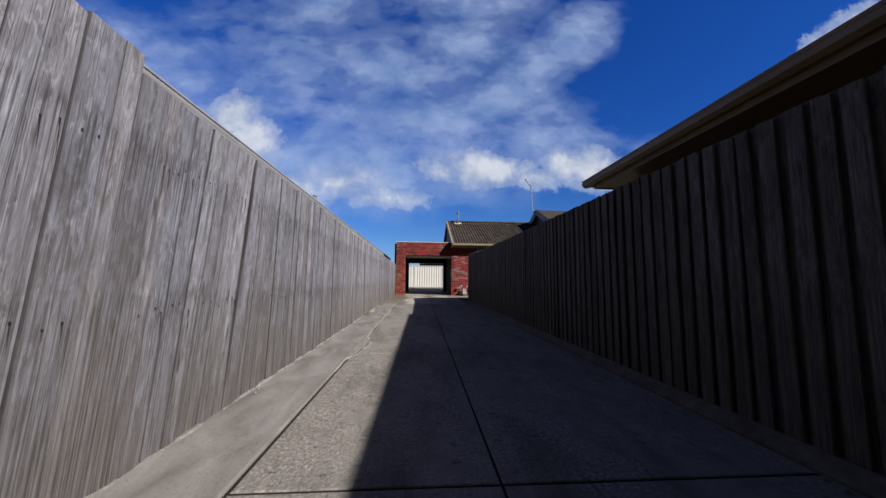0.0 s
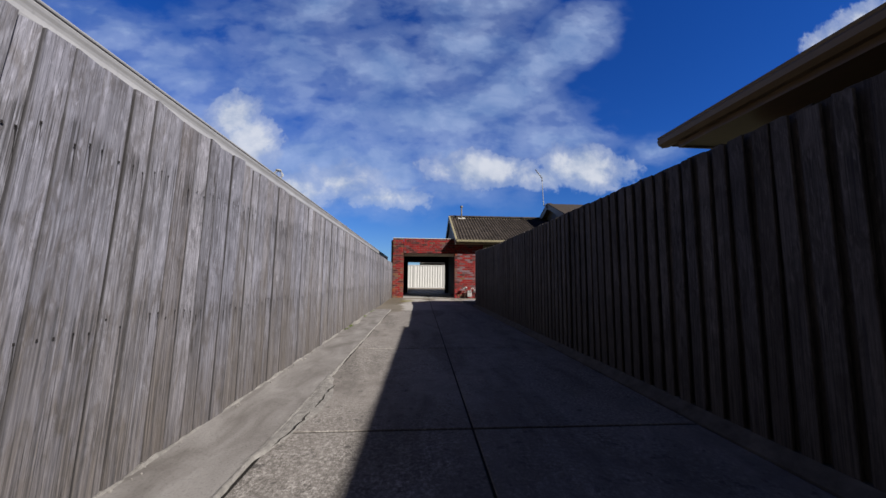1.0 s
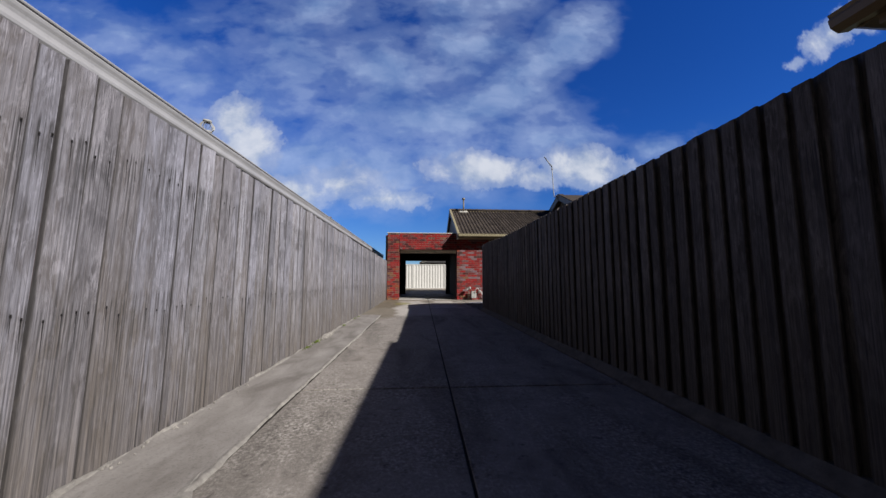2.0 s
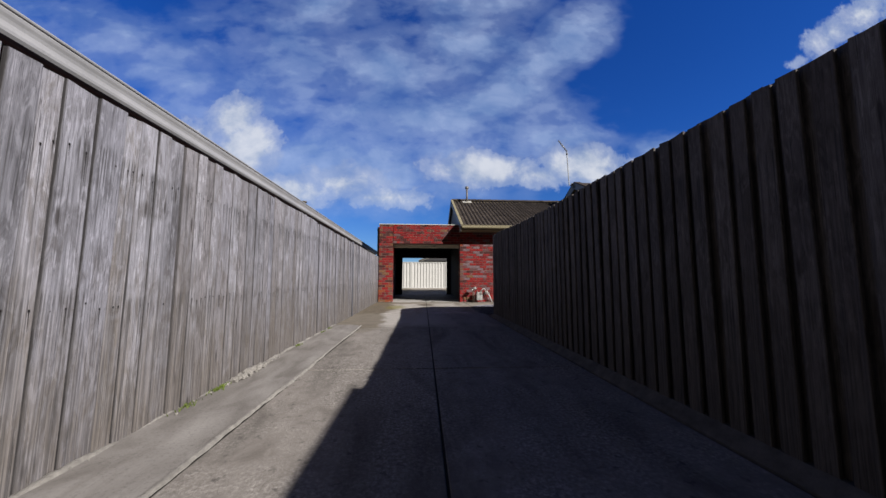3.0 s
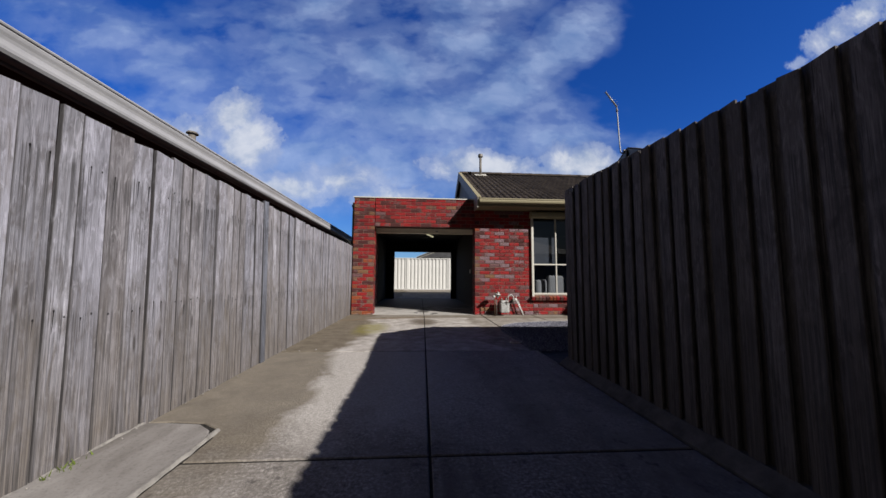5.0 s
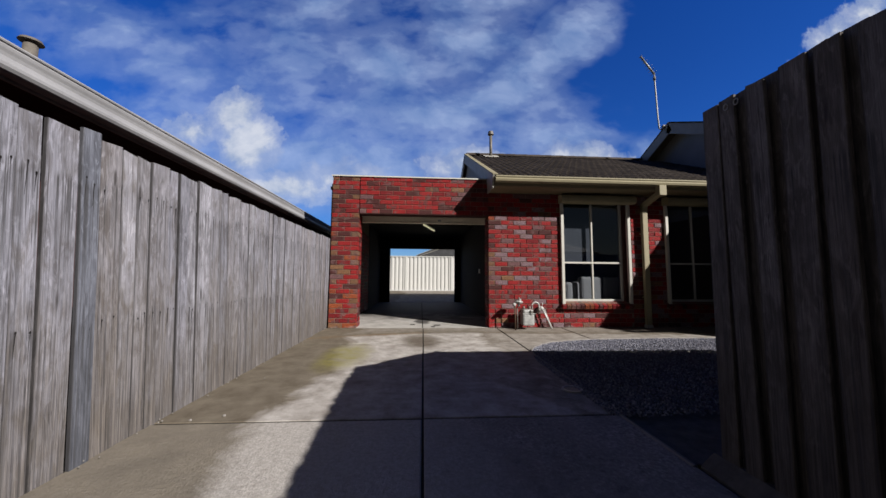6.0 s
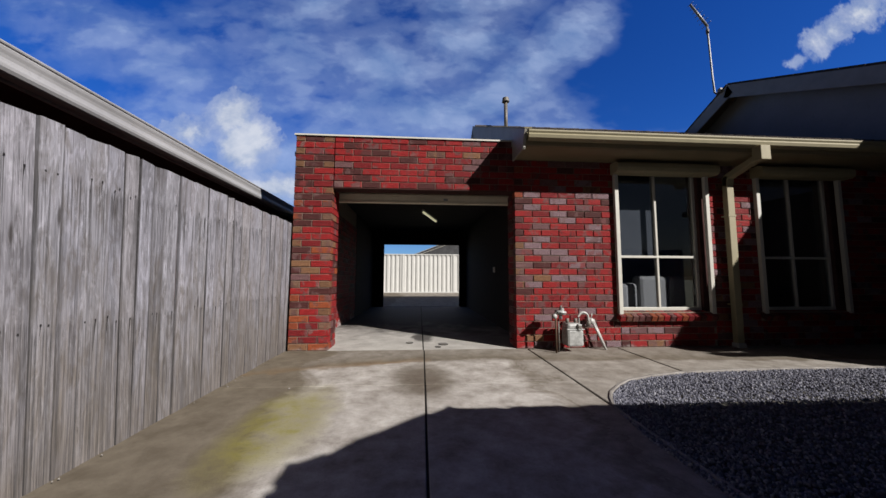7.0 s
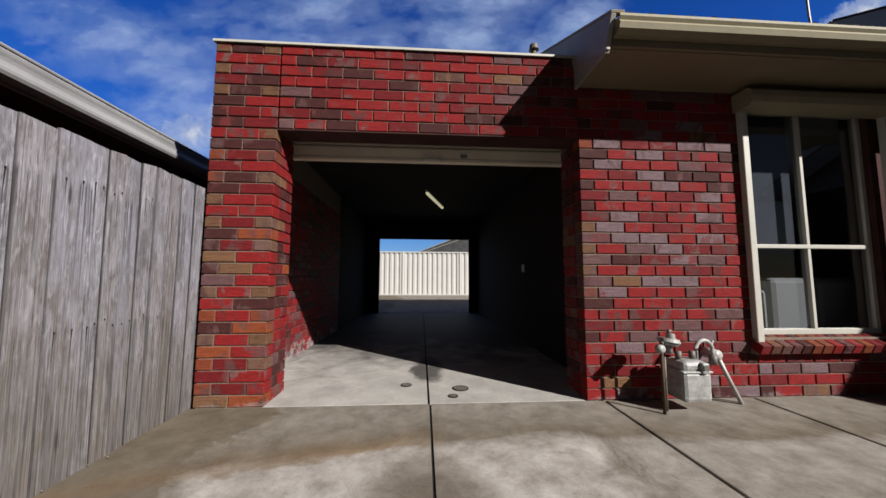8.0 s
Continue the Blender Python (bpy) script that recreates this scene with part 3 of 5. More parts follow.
def run(name, profile, axis, a, b, mat, parent=None, label=""):
    """A closed outline of (across, up) drawn out along x or y from a to b."""
    n = len(profile)
    place = (lambda p, s: (s, p[0], p[1])) if axis == "x" else (lambda p, s: (p[0], s, p[1]))
    verts = [place(p, a) for p in profile] + [place(p, b) for p in profile]
    bm = bmesh.new()
    vs = [bm.verts.new(v) for v in verts]
    for k in range(n):
        bm.faces.new((vs[k], vs[(k + 1) % n], vs[n + (k + 1) % n], vs[n + k]))
    bm.faces.new(vs[:n])
    bm.faces.new(vs[n:])
    return part(name, bm, mat, parent, label)


def empty(name, at=(0, 0, 0)):
    ob = new(name)
    ob.location = at
    return ob


def ground(y):
    """The drive falls gently towards the street and the back yard rises."""
    return 0.006 * y if y < 0 else (0.046 * (y - 6.5) if y > 6.5 else 0.0)


COURSE, BRICK, JOINT = 0.086, 0.230, 0.010
brick_meshes = {}


def brick_mesh(length, mat, depth=0.11):
    """One brick: face towards -y, its edges slightly rounded off; origin at the lower left of the face."""
    key = (round(length, 3), mat.name, depth)
    if key not in brick_meshes:
        h, e = COURSE - JOINT, 0.004
        outer = [(0, e, 0), (length, e, 0), (length, e, h), (0, e, h)]
        inner = [(e, 0, e), (length - e, 0, e), (length - e, 0, h - e), (e, 0, h - e)]
        back = [(0, depth, 0), (length, depth, 0), (length, depth, h), (0, depth, h)]
        faces = [(4, 5, 6, 7)] + [(k, (k + 1) % 4, 4 + (k + 1) % 4, 4 + k) for k in range(4)]
        faces += [(8 + k, 8 + (k + 1) % 4, (k + 1) % 4, k) for k in range(4)]
        me = bpy.data.meshes.new("brick")
        me.from_pydata(outer + inner + back, [], faces)
        me.update()
        me.materials.append(mat)
        brick_meshes[key] = me
    return brick_meshes[key]


def courses(a, b, first, count, gap=None, phase=0):
    """Running bond between a and b: (course, start, length)."""
    for c in range(first, first + count):
        u = a - (0.12 if (c + phase) % 2 else 0.0)
        while u < b - 0.03:
            s, e = max(u, a), min(u + BRICK, b)
            if b - e < 0.03:
                e = b
            if e - s > 0.03 and not (gap and gap(c, s, e)):
                yield c, s, e - s
            u += BRICK + JOINT


def lay(parent, a, b, first, count, mat, m=None, gap=None, phase=0, rng=random.Random(5), closer=None):
    """Single bricks on the wall plane y = 0, or on the plane that m makes of it."""
    for c, s, length in courses(a, b, first, count, gap, phase):
        ob = new("brick", brick_mesh(length, closer if closer and length < 0.135 else mat))
        ob.parent = parent
        here = pose(s, -rng.random() * 0.003, c * COURSE + JOINT * 0.5, 0, rng.uniform(-0.15, 0.15), rng.uniform(-0.3, 0.3))
        ob.matrix_basis = (m @ here) if m is not None else here


def lay_joined(name, parent, a, b, first, count, mat, m, phase=0):
    verts, faces = [], []
    rng = random.Random(9)
    for c, s, length in courses(a, b, first, count, None, phase):
        me = brick_mesh(length, mat)
        off = Matrix.Translation((s, -rng.random() * 0.003, c * COURSE + JOINT * 0.5))
        base = len(verts)
        verts += [m @ off @ v.co for v in me.vertices]
        faces += [tuple(base + i for i in p.vertices) for p in me.polygons]
    return tagged(link_mesh(name, verts, faces, mat, parent), kind="stuff")

# ---------- ground ----------
sheet = box("ground", -400, 400, -400, 400, -0.6, -0.25, grass_far)
tagged(sheet, "bare earth and thin grass yard reaching far off", "ground", kind="structure")

JOINTS_Y = [0.0, -1.36, -3.82, -6.16, -8.68, -11.10, -13.42, -15.90, -18.30, -20.7, -23.1]


def centre_joint(y):
    return -0.075 - 0.0075 * max(0.0, -y)


def slab(name, corners, mat, parent, thick=0.12, step=0.0, arris=0.008):
    """One slab, its top following the fall of the ground, with a rounded arris. corners run anticlockwise."""
    bm = bmesh.new()
    top = [bm.verts.new((x, y, ground(y) + step)) for x, y in corners]
    face = bm.faces.new(top)
    low = bmesh.ops.extrude_face_region(bm, geom=[face])
    moved = [v for v in low["geom"] if isinstance(v, bmesh.types.BMVert)]
    bmesh.ops.translate(bm, verts=moved, vec=(0, 0, -thick))
    bmesh.ops.recalc_face_normals(bm, faces=bm.faces)
    rim = [e for e in bm.edges if all(v in top for v in e.verts)]
    bmesh.ops.bevel(bm, geom=rim, offset=arris, segments=2, affect="EDGES", profile=0.5)
    return part(name, bm, mat, parent)


drive = tagged(link_mesh("driveway", [(-1.82, -24, -0.151), (1.243, -24, -0.151), (1.243, -0.01, -0.007), (-1.82, -0.01, -0.007)], [(0, 1, 2, 3)], joint_dirt),
               "worn grey concrete driveway with dark dirt-filled joints", "driveway", kind="structure")
G = 0.007
for ya, yb in zip(JOINTS_Y, JOINTS_Y[1:]):
    g = 0.004 if yb > -3 else 0.010
    far, near = ya - (0.004 if ya > -3 else 0.010) * (ya < 0), yb + g
    left_edge = -1.79 if yb > -5 else -1.285
    mat = concrete_apron if yb > -5 else concrete_old
    if ya > -5 and yb < -5:
        cor = [(-1.285, near), (centre_joint(near) - G, near), (centre_joint(far) - G, far), (-1.79, far), (-1.79, -5.70), (-1.66, -5.69), (-1.45, -5.72), (-1.335, -5.80), (-1.29, -5.92)]
        slab("slab", cor, concrete_old, drive)
    else:
        slab("slab", [(left_edge, near), (centre_joint(near) - G, near), (centre_joint(far) - G, far), (left_edge, far)], mat, drive, arris=0.0015 if yb > -3 else 0.005)
    slab("slab", [(centre_joint(near) + G, near), (1.24, near), (1.24, far), (centre_joint(far) + G, far)], mat, drive, arris=0.0015 if yb > -3 else 0.005)
# newer strip of concrete along the fence, with a rounded far end
strip = slab("concrete_strip", [(-1.83, -23.5), (-1.305, -23.5), (-1.305, -5.95), (-1.35, -5.84), (-1.45, -5.76), (-1.66, -5.73), (-1.83, -5.73)], concrete_strip, None, 0.14, 0.012)
tagged(strip, "pale trowelled concrete strip along the foot of the fence", "path", kind="structure")
# rough smear of mortar where the strip meets the drive, broken in places
def smear(name, ys, inner, outer, height, label):
    verts, faces, last = [], [], None
    for y in ys:
        a, b, h = inner(y), outer(y), height(y)
        if b - a < 0.004:
            last = None
            continue
        k, z = len(verts), ground(y)
        verts += [(a, y, z + 0.004), (a + (b - a) * 0.3, y, z + h), (a + (b - a) * 0.75, y, z + h * 0.8), (b, y, z + 0.001)]
        if last is not None:
            faces += [(last + n, last + n + 1, k + n + 1, k + n) for n in range(3)]
        last = k
    return tagged(link_mesh(name, verts, faces, rubble, None, "", True), label, "mortar", kind="stuff")


fine_ys = [-23.0 + k * 0.018 for k in range(960)]
wav = lambda y, f, seed: noise.noise((seed, y * f, 0.5))
smear("mortar_smear", [y for y in fine_ys if y < -5.82], lambda y: -1.322 - 0.014 * wav(y, 3, 1),
      lambda y: -1.290 + 0.018 * wav(y, 1.1, 2) + 0.010 * wav(y, 12, 3) - (0.08 if wav(y, 0.6, 9) < -0.28 or y < -14.2 else 0.0),
      lambda y: 0.016 + 0.004 * wav(y, 14, 4), "pale smear of mortar along the joint of strip and driveway")

# old mortar spread over the joint, cracked through
smear("mortar_patch", [y for y in fine_ys if -13.75 < y < -12.2], lambda y: -1.335 - 0.02 * wav(y, 2, 11),
      lambda y: -1.315 + 0.16 * max(0.0, math.sin((y + 13.75) / 1.55 * math.pi)) + 0.030 * wav(y, 7, 12),
      lambda y: 0.015 + 0.003 * wav(y, 9, 13), "pale feathered mortar patch, cracked through")
verts, faces = [], []
for n, (ya, yb) in enumerate(((-13.62, -13.16), (-13.10, -12.84), (-12.80, -12.62))):
    steps = [ya + (yb - ya) * i / 24 for i in range(25)]
    for y in steps:
        x = -1.20 + 0.035 * wav(y, 4, 14) + 0.012 * wav(y, 23, 15) - 0.05 * max(0, -13.3 - y) / 0.3
        w = 0.0045 * (1 - abs((y - (ya + yb) / 2) / (yb - ya) * 2) ** 3) + 0.0008
        verts += [(x - w, y, ground(y) + 0.0185), (x + w, y, ground(y) + 0.0185)]
    b = n * 50
    faces += [(b + 2 * i, b + 2 * i + 1, b + 2 * i + 3, b + 2 * i + 2) for i in range(24)]
tagged(link_mesh("crack", verts, faces, joint_dirt), "thin dark crack through the mortar patch", "crack", kind="stuff")

# path along the house and the kerb under the shaded fence
path = tagged(link_mesh("path", [(1.2, -1.6, -0.05), (7.2, -1.6, -0.05), (7.2, 0, -0.05), (1.2, 0, -0.05)], [(0, 1, 2, 3)], joint_dirt),
              "pale concrete path along the house wall", "path", kind="structure")
slab("slab", [(1.262, -1.90), (1.316, -1.78), (1.40, -1.63), (1.56, -1.47), (1.74, -1.33), (2.05, -1.21), (2.445, -1.12), (2.445, 0.0), (1.262, 0.0)], concrete_apron, path)
slab("slab", [(2.465, -1.12), (3.1, -1.07), (3.7, -1.05), (4.7, -1.06), (4.7, 0.0), (2.465, 0.0)], concrete_apron, path)
slab("slab", [(4.72, -1.06), (7.0, -1.08), (7.0, 0.0), (4.72, 0.0)], concrete_apron, path)
kerb = run("kerb", [(1.262, -0.25), (1.42, -0.25), (1.42, 0.065), (1.335, 0.065), (1.262, 0.004)], "y", -24, -4.45, kerb_concrete)
for v in kerb.data.vertices:
    v.co.z += ground(v.co.y)
tagged(kerb, "low sloped concrete kerb under the paling fence", "kerb", kind="structure")

# gravel bed
BED = [(1.16, -4.4), (1.16, -2.45), (1.25, -1.92), (1.40, -1.66), (1.56, -1.50), (1.74, -1.36), (2.05, -1.24), (2.46, -1.15), (3.1, -1.10), (3.7, -1.08), (4.7, -1.09), (6.7, -1.11), (6.7, -3.7)]
bed = link_mesh("gravel_bed", [(x, y, -0.055) for x, y in BED], [tuple(range(len(BED)))[::-1]], soil)
tagged(bed, "dark soil under the gravel bed", "ground", kind="structure")


def edge_y(x):
    for (xa, ya), (xb, yb) in zip(BED[1:], BED[2:]):
        if xa <= x <= xb:
            return ya + (yb - ya) * (x - xa) / max(1e-6, xb - xa)
    return -1.11


LIP = [(1.232, -4.45), (1.232, -3.6), (1.232, -2.5), (1.245, -1.95), (1.318, -1.775), (1.40, -1.642), (1.56, -1.482), (1.74, -1.342), (2.05, -1.222), (2.45, -1.132), (3.1, -1.082), (3.7, -1.062), (4.7, -1.072), (6.7, -1.092)]
bm, last = bmesh.new(), None
for k, (x, y) in enumerate(LIP):
    (xa, ya), (xb, yb) = LIP[max(0, k - 1)], LIP[min(len(LIP) - 1, k + 1)]
    out = Vector((yb - ya, xa - xb, 0)).normalized()
    z = ground(y)
    ring = [bm.verts.new(Vector((x, y, 0)) + out * a + Vector((0, 0, z + h))) for a, h in ((-0.012, -0.08), (-0.012, 0.004), (-0.006, 0.009), (0.010, 0.008), (0.016, 0.0), (0.018, -0.08))]
    if last:
        for n in range(5):
            bm.faces.new((last[n], last[n + 1], ring[n + 1], ring[n]))
    last = ring
tagged(part("bed_edging", bm, concrete_strip), "thin pale concrete lip round the gravel bed", "edging", kind="structure")

stone_rng = random.Random(11)
gv, gf = [], []
ico = bmesh.new()
bmesh.ops.create_icosphere(ico, subdivisions=1, radius=1.0)
ico_v, ico_f = [v.co.copy() for v in ico.verts], [tuple(v.index for v in f.verts) for f in ico.faces]
ico.free()
for k in range(52000):
    x = 1.17 + 5.4 * stone_rng.random() ** 1.35
    top = edge_y(x) - 0.015
    y = top - (top + 3.85) * stone_rng.random() ** 1.5
    r = stone_rng.uniform(0.0045, 0.0105)
    sq = Matrix.LocRotScale((x, y, -0.032 + stone_rng.random() * 0.024), Euler((stone_rng.random() * 6, stone_rng.random() * 6, stone_rng.random() * 6)),
                            (r, r * stone_rng.uniform(0.7, 1.3), r * stone_rng.uniform(0.5, 0.9)))
    b = len(gv)
    gv += [sq @ v for v in ico_v]
    gf += [tuple(b + i for i in f) for f in ico_f]
tagged(link_mesh("gravel", gv, gf, gravel_mat), "loose blue-grey crushed stone in a curved bed", "gravel", kind="stuff")

# round drain cover beside the gravel
drain = empty("drain_cover", (1.13, -3.33, 0))
tagged(drain, "small round drain cover with a pale worn rim in the concrete", "drain cover")
bm = bmesh.new()
add_tube(bm, [(0.075 * math.cos(a * math.tau / 28), 0.075 * math.sin(a * math.tau / 28), 0.0) for a in range(29)], 0.010, 6)
rim = part("rim", bm, meter_grey, drain, "pale metal rim", True)
rim.location = (0, 0, ground(-3.33) + 0.006)
bm = bmesh.new()
bmesh.ops.create_cone(bm, cap_ends=True, segments=28, radius1=0.072, radius2=0.072, depth=0.012)
lid = part("lid", bm, pipe_grey, drain)
lid.location = (0, 0, ground(-3.33) + 0.004)

# ---------- garage ----------
XL, XP, XR, TOP = -1.75, -1.266, 1.118, 32 * COURSE
garage = empty("garage")
tagged(garage, "open red brick drive-through garage with flat parapet and raised roller door", "garage")
pier = box("pier", XL + 0.012, XP - 0.012, 0.009, 0.35, -0.05, TOP - 0.005, mortar, garage)
side_in = Matrix.Translation((XP, 0, 0)) @ Matrix.Rotation(radians(90), 4, "Z")
lay(pier, XL, XP, 0, 32, brick_pier, None, None, 0, random.Random(1), brick_closer)
lay(pier, 0.112, 0.352, 0, 24, brick_pier, side_in, None, 0, random.Random(2))
lintel = box("lintel", XP + 0.014, XR - 0.004, 0.009, 0.23, 24 * COURSE + 0.002, TOP - 0.005, mortar, garage)
lay(lintel, XP + 0.012, XR, 24, 8, brick_red, None, None, 1, random.Random(3))
box("lintel_bar", XP, XR + 0.05, 0.004, 0.22, 24 * COURSE - 0.008, 24 * COURSE + 0.001, dark_wall, garage, "rust red steel lintel bar")
run("parapet_cap", [(-0.020, TOP - 0.010), (-0.015, TOP + 0.012), (0.26, TOP + 0.018), (0.26, TOP - 0.004), (-0.012, TOP - 0.004), (-0.014, TOP - 0.010)], "x", XL - 0.02, XR + 0.02, white_paint, garage, "thin pale metal parapet capping")
# side walls, ceiling, back portal
wall_w = box("side_wall", -1.86, -1.632, 0.352, 6.55, -0.05, 2.70, mortar, garage)
side_far = Matrix.Translation((-1.62, 0, 0)) @ Matrix.Rotation(radians(90), 4, "Z")
lay_joined("bricks", wall_w, 0.36, 3.6, 0, 24, brick_wall, side_far)
# deeper half of the wall is a near-black sheet, shade in its colour
box("side_wall", -1.645, -1.612, 3.6, 6.55, -0.05, 2.4, garage_shade, garage)
box("side_wall", 1.36, 1.58, 0.36, 6.55, -0.05, 2.70, garage_shade, garage)
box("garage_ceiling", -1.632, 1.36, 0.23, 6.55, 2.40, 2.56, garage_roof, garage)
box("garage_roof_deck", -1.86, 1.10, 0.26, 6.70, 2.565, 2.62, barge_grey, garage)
box("back_lintel", -1.632, 1.36, 6.44, 6.55, 1.98, 2.40, garage_shade, garage)
box("back_jamb", -1.632, -1.275, 6.44, 6.55, -0.02, 1.98, garage_shade, garage)
box("back_jamb", 1.14, 1.36, 6.44, 6.55, -0.02, 1.98, garage_shade, garage)
jamb = box("jamb", XR + 0.012, 1.36, 0.115, 0.35, -0.05, 2.40, mortar, garage)
side_w = Matrix.Translation((XR, 0.352, 0)) @ Matrix.Rotation(radians(-90), 4, "Z")
lay(jamb, 0.0, 0.23, 0, 24, brick_red, side_w, None, 0, random.Random(4))
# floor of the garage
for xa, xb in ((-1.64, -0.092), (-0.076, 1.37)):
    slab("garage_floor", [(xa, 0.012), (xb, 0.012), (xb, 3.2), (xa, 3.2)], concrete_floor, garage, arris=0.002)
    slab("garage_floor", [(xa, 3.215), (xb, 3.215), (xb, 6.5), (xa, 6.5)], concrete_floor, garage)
box("floor_bed", -1.64, 1.37, 0.0, 6.5, -0.12, -0.03, joint_dirt, garage)
# roller door, wound up behind the lintel
door = empty("roller_door")
tagged(door, "cream steel roller door wound up under the lintel", "roller door")
bm = bmesh.new()
add_tube(bm, [(-1.40, 0.52, 2.22), (1.30, 0.52, 2.22)], 0.155, 28)
part("curtain_roll", bm, door_cream, door, "", True)
for k in range(2):
    box("curtain_slat", -1.27, 1.13, 0.352 + 0.004 * k, 0.366 + 0.004 * k, 2.092 + 0.075 * k, 2.162 + 0.075 * k, door_cream, door, "", 0.006)
run("bottom_rail", [(0.335, 1.945), (0.375, 1.945), (0.375, 2.09), (0.352, 2.09), (0.340, 2.07), (0.340, 1.985), (0.330, 1.975), (0.328, 1.952)], "x", -1.275, 1.135, door_cream, door, "cream folded bottom rail")
box("handle", -0.13, 0.0, 0.305, 0.329, 1.955, 1.975, white_paint, door, "small white lift handle", 0.004)
box("lock", 0.19, 0.25, 0.322, 0.341, 1.990, 2.020, steel, door, "", 0.003)
# batten lamp and switch
lamp = empty("batten_lamp", (0.0, 0, 0))
tagged(lamp, "yellowed fluorescent batten lamp under the garage ceiling", "ceiling lamp")
turn = Matrix.Translation((0.10, 3.5, 2.36)) @ Matrix.Rotation(radians(-16), 4, "Z")
part("batten", add_box(bmesh.new(), -0.022, 0.022, -0.64, 0.64, 0.0, 0.04, 0.006, turn), white_paint, lamp)
part("diffuser", add_box(bmesh.new(), -0.024, 0.024, -0.61, 0.61, -0.040, -0.001, 0.012, turn), lamp_cover, lamp, "yellowed plastic diffuser")
switch = empty("switch_box")
tagged(switch, "small white switch box on the garage wall", "switch")
box("plate", 1.335, 1.359, 2.25, 2.33, 1.02, 1.13, white_paint, switch, "", 0.004)
box("rocker", 1.328, 1.335, 2.275, 2.305, 1.055, 1.095, white_paint, switch)
# small covers and a stain in the apron
for x, y, r in ((-0.27, 0.44, 0.042), (0.19, 0.33, 0.062), (0.11, 0.15, 0.034)):
    cover = empty("floor_cap", (x, y, 0.0))
    tagged(cover, "small dull metal cap set in the garage floor", "floor cap", "caps in the garage floor")
    bm = bmesh.new()
    bmesh.ops.create_cone(bm, cap_ends=True, segments=20, radius1=r, radius2=r * 0.93, depth=0.010)
    part("cap", bm, pipe_grey, cover).location = (0, 0, 0.003)
    bm = bmesh.new()
    add_tube(bm, [(r * math.cos(a * math.tau / 20), r * math.sin(a * math.tau / 20), 0) for a in range(21)], 0.006, 6)
    part("ring", bm, joint_dirt, cover, "", True).location = (0, 0, 0.003)

# ---------- house ----------
house = empty("house")
tagged(house, "single-storey red brick unit with brown tiled gable roof", "house")
EAVE, SOFFIT = 2.66, 2.495
RIDGE_Y, RIDGE_Z = 3.25, 4.44
SLOPE = math.atan2(RIDGE_Z - EAVE, RIDGE_Y + 0.52)
W1, W2 = (2.49, 3.88), (4.55, 5.90)
SILL = 0.34


wall_a = box("wall", XR + 0.012, W1[0] + 0.02, 0.009, 0.23, -0.05, SOFFIT + 0.12, mortar, house)
lay(wall_a, XR, W1[0] + 0.03, 0, 29, brick_mixed, None, None, 0, random.Random(6), brick_closer)
wall_b = box("wall", W1[0] + 0.02, W1[1] - 0.01, 0.009, 0.23, -0.05, SILL, mortar, house)
lay(wall_b, W1[0] + 0.04, W1[1], 0, 4, brick_mixed, None, None, 1, random.Random(7))
wall_c = box("wall", W1[1] - 0.01, W2[0] + 0.01, 0.009, 0.23, -0.05, SOFFIT + 0.12, mortar, house)
lay(wall_c, W1[1], W2[0], 0, 29, brick_mixed, None, None, 0, random.Random(8))
wall_d = box("wall", W2[0] + 0.01, W2[1], 0.009, 0.23, -0.05, SILL, mortar, house)
lay(wall_d, W2[0] + 0.01, W2[1], 0, 4, brick_mixed, None, None, 0, random.Random(10))
wall_e = box("wall", W2[1], 6.75, 0.009, 0.23, -0.05, SOFFIT + 0.12, mortar, house)
lay(wall_e, W2[1], 6.75, 0, 29, brick_mixed, None, None, 0, random.Random(12))
for w in (W1, W2):
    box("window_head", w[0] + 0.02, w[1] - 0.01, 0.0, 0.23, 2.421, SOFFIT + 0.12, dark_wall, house)


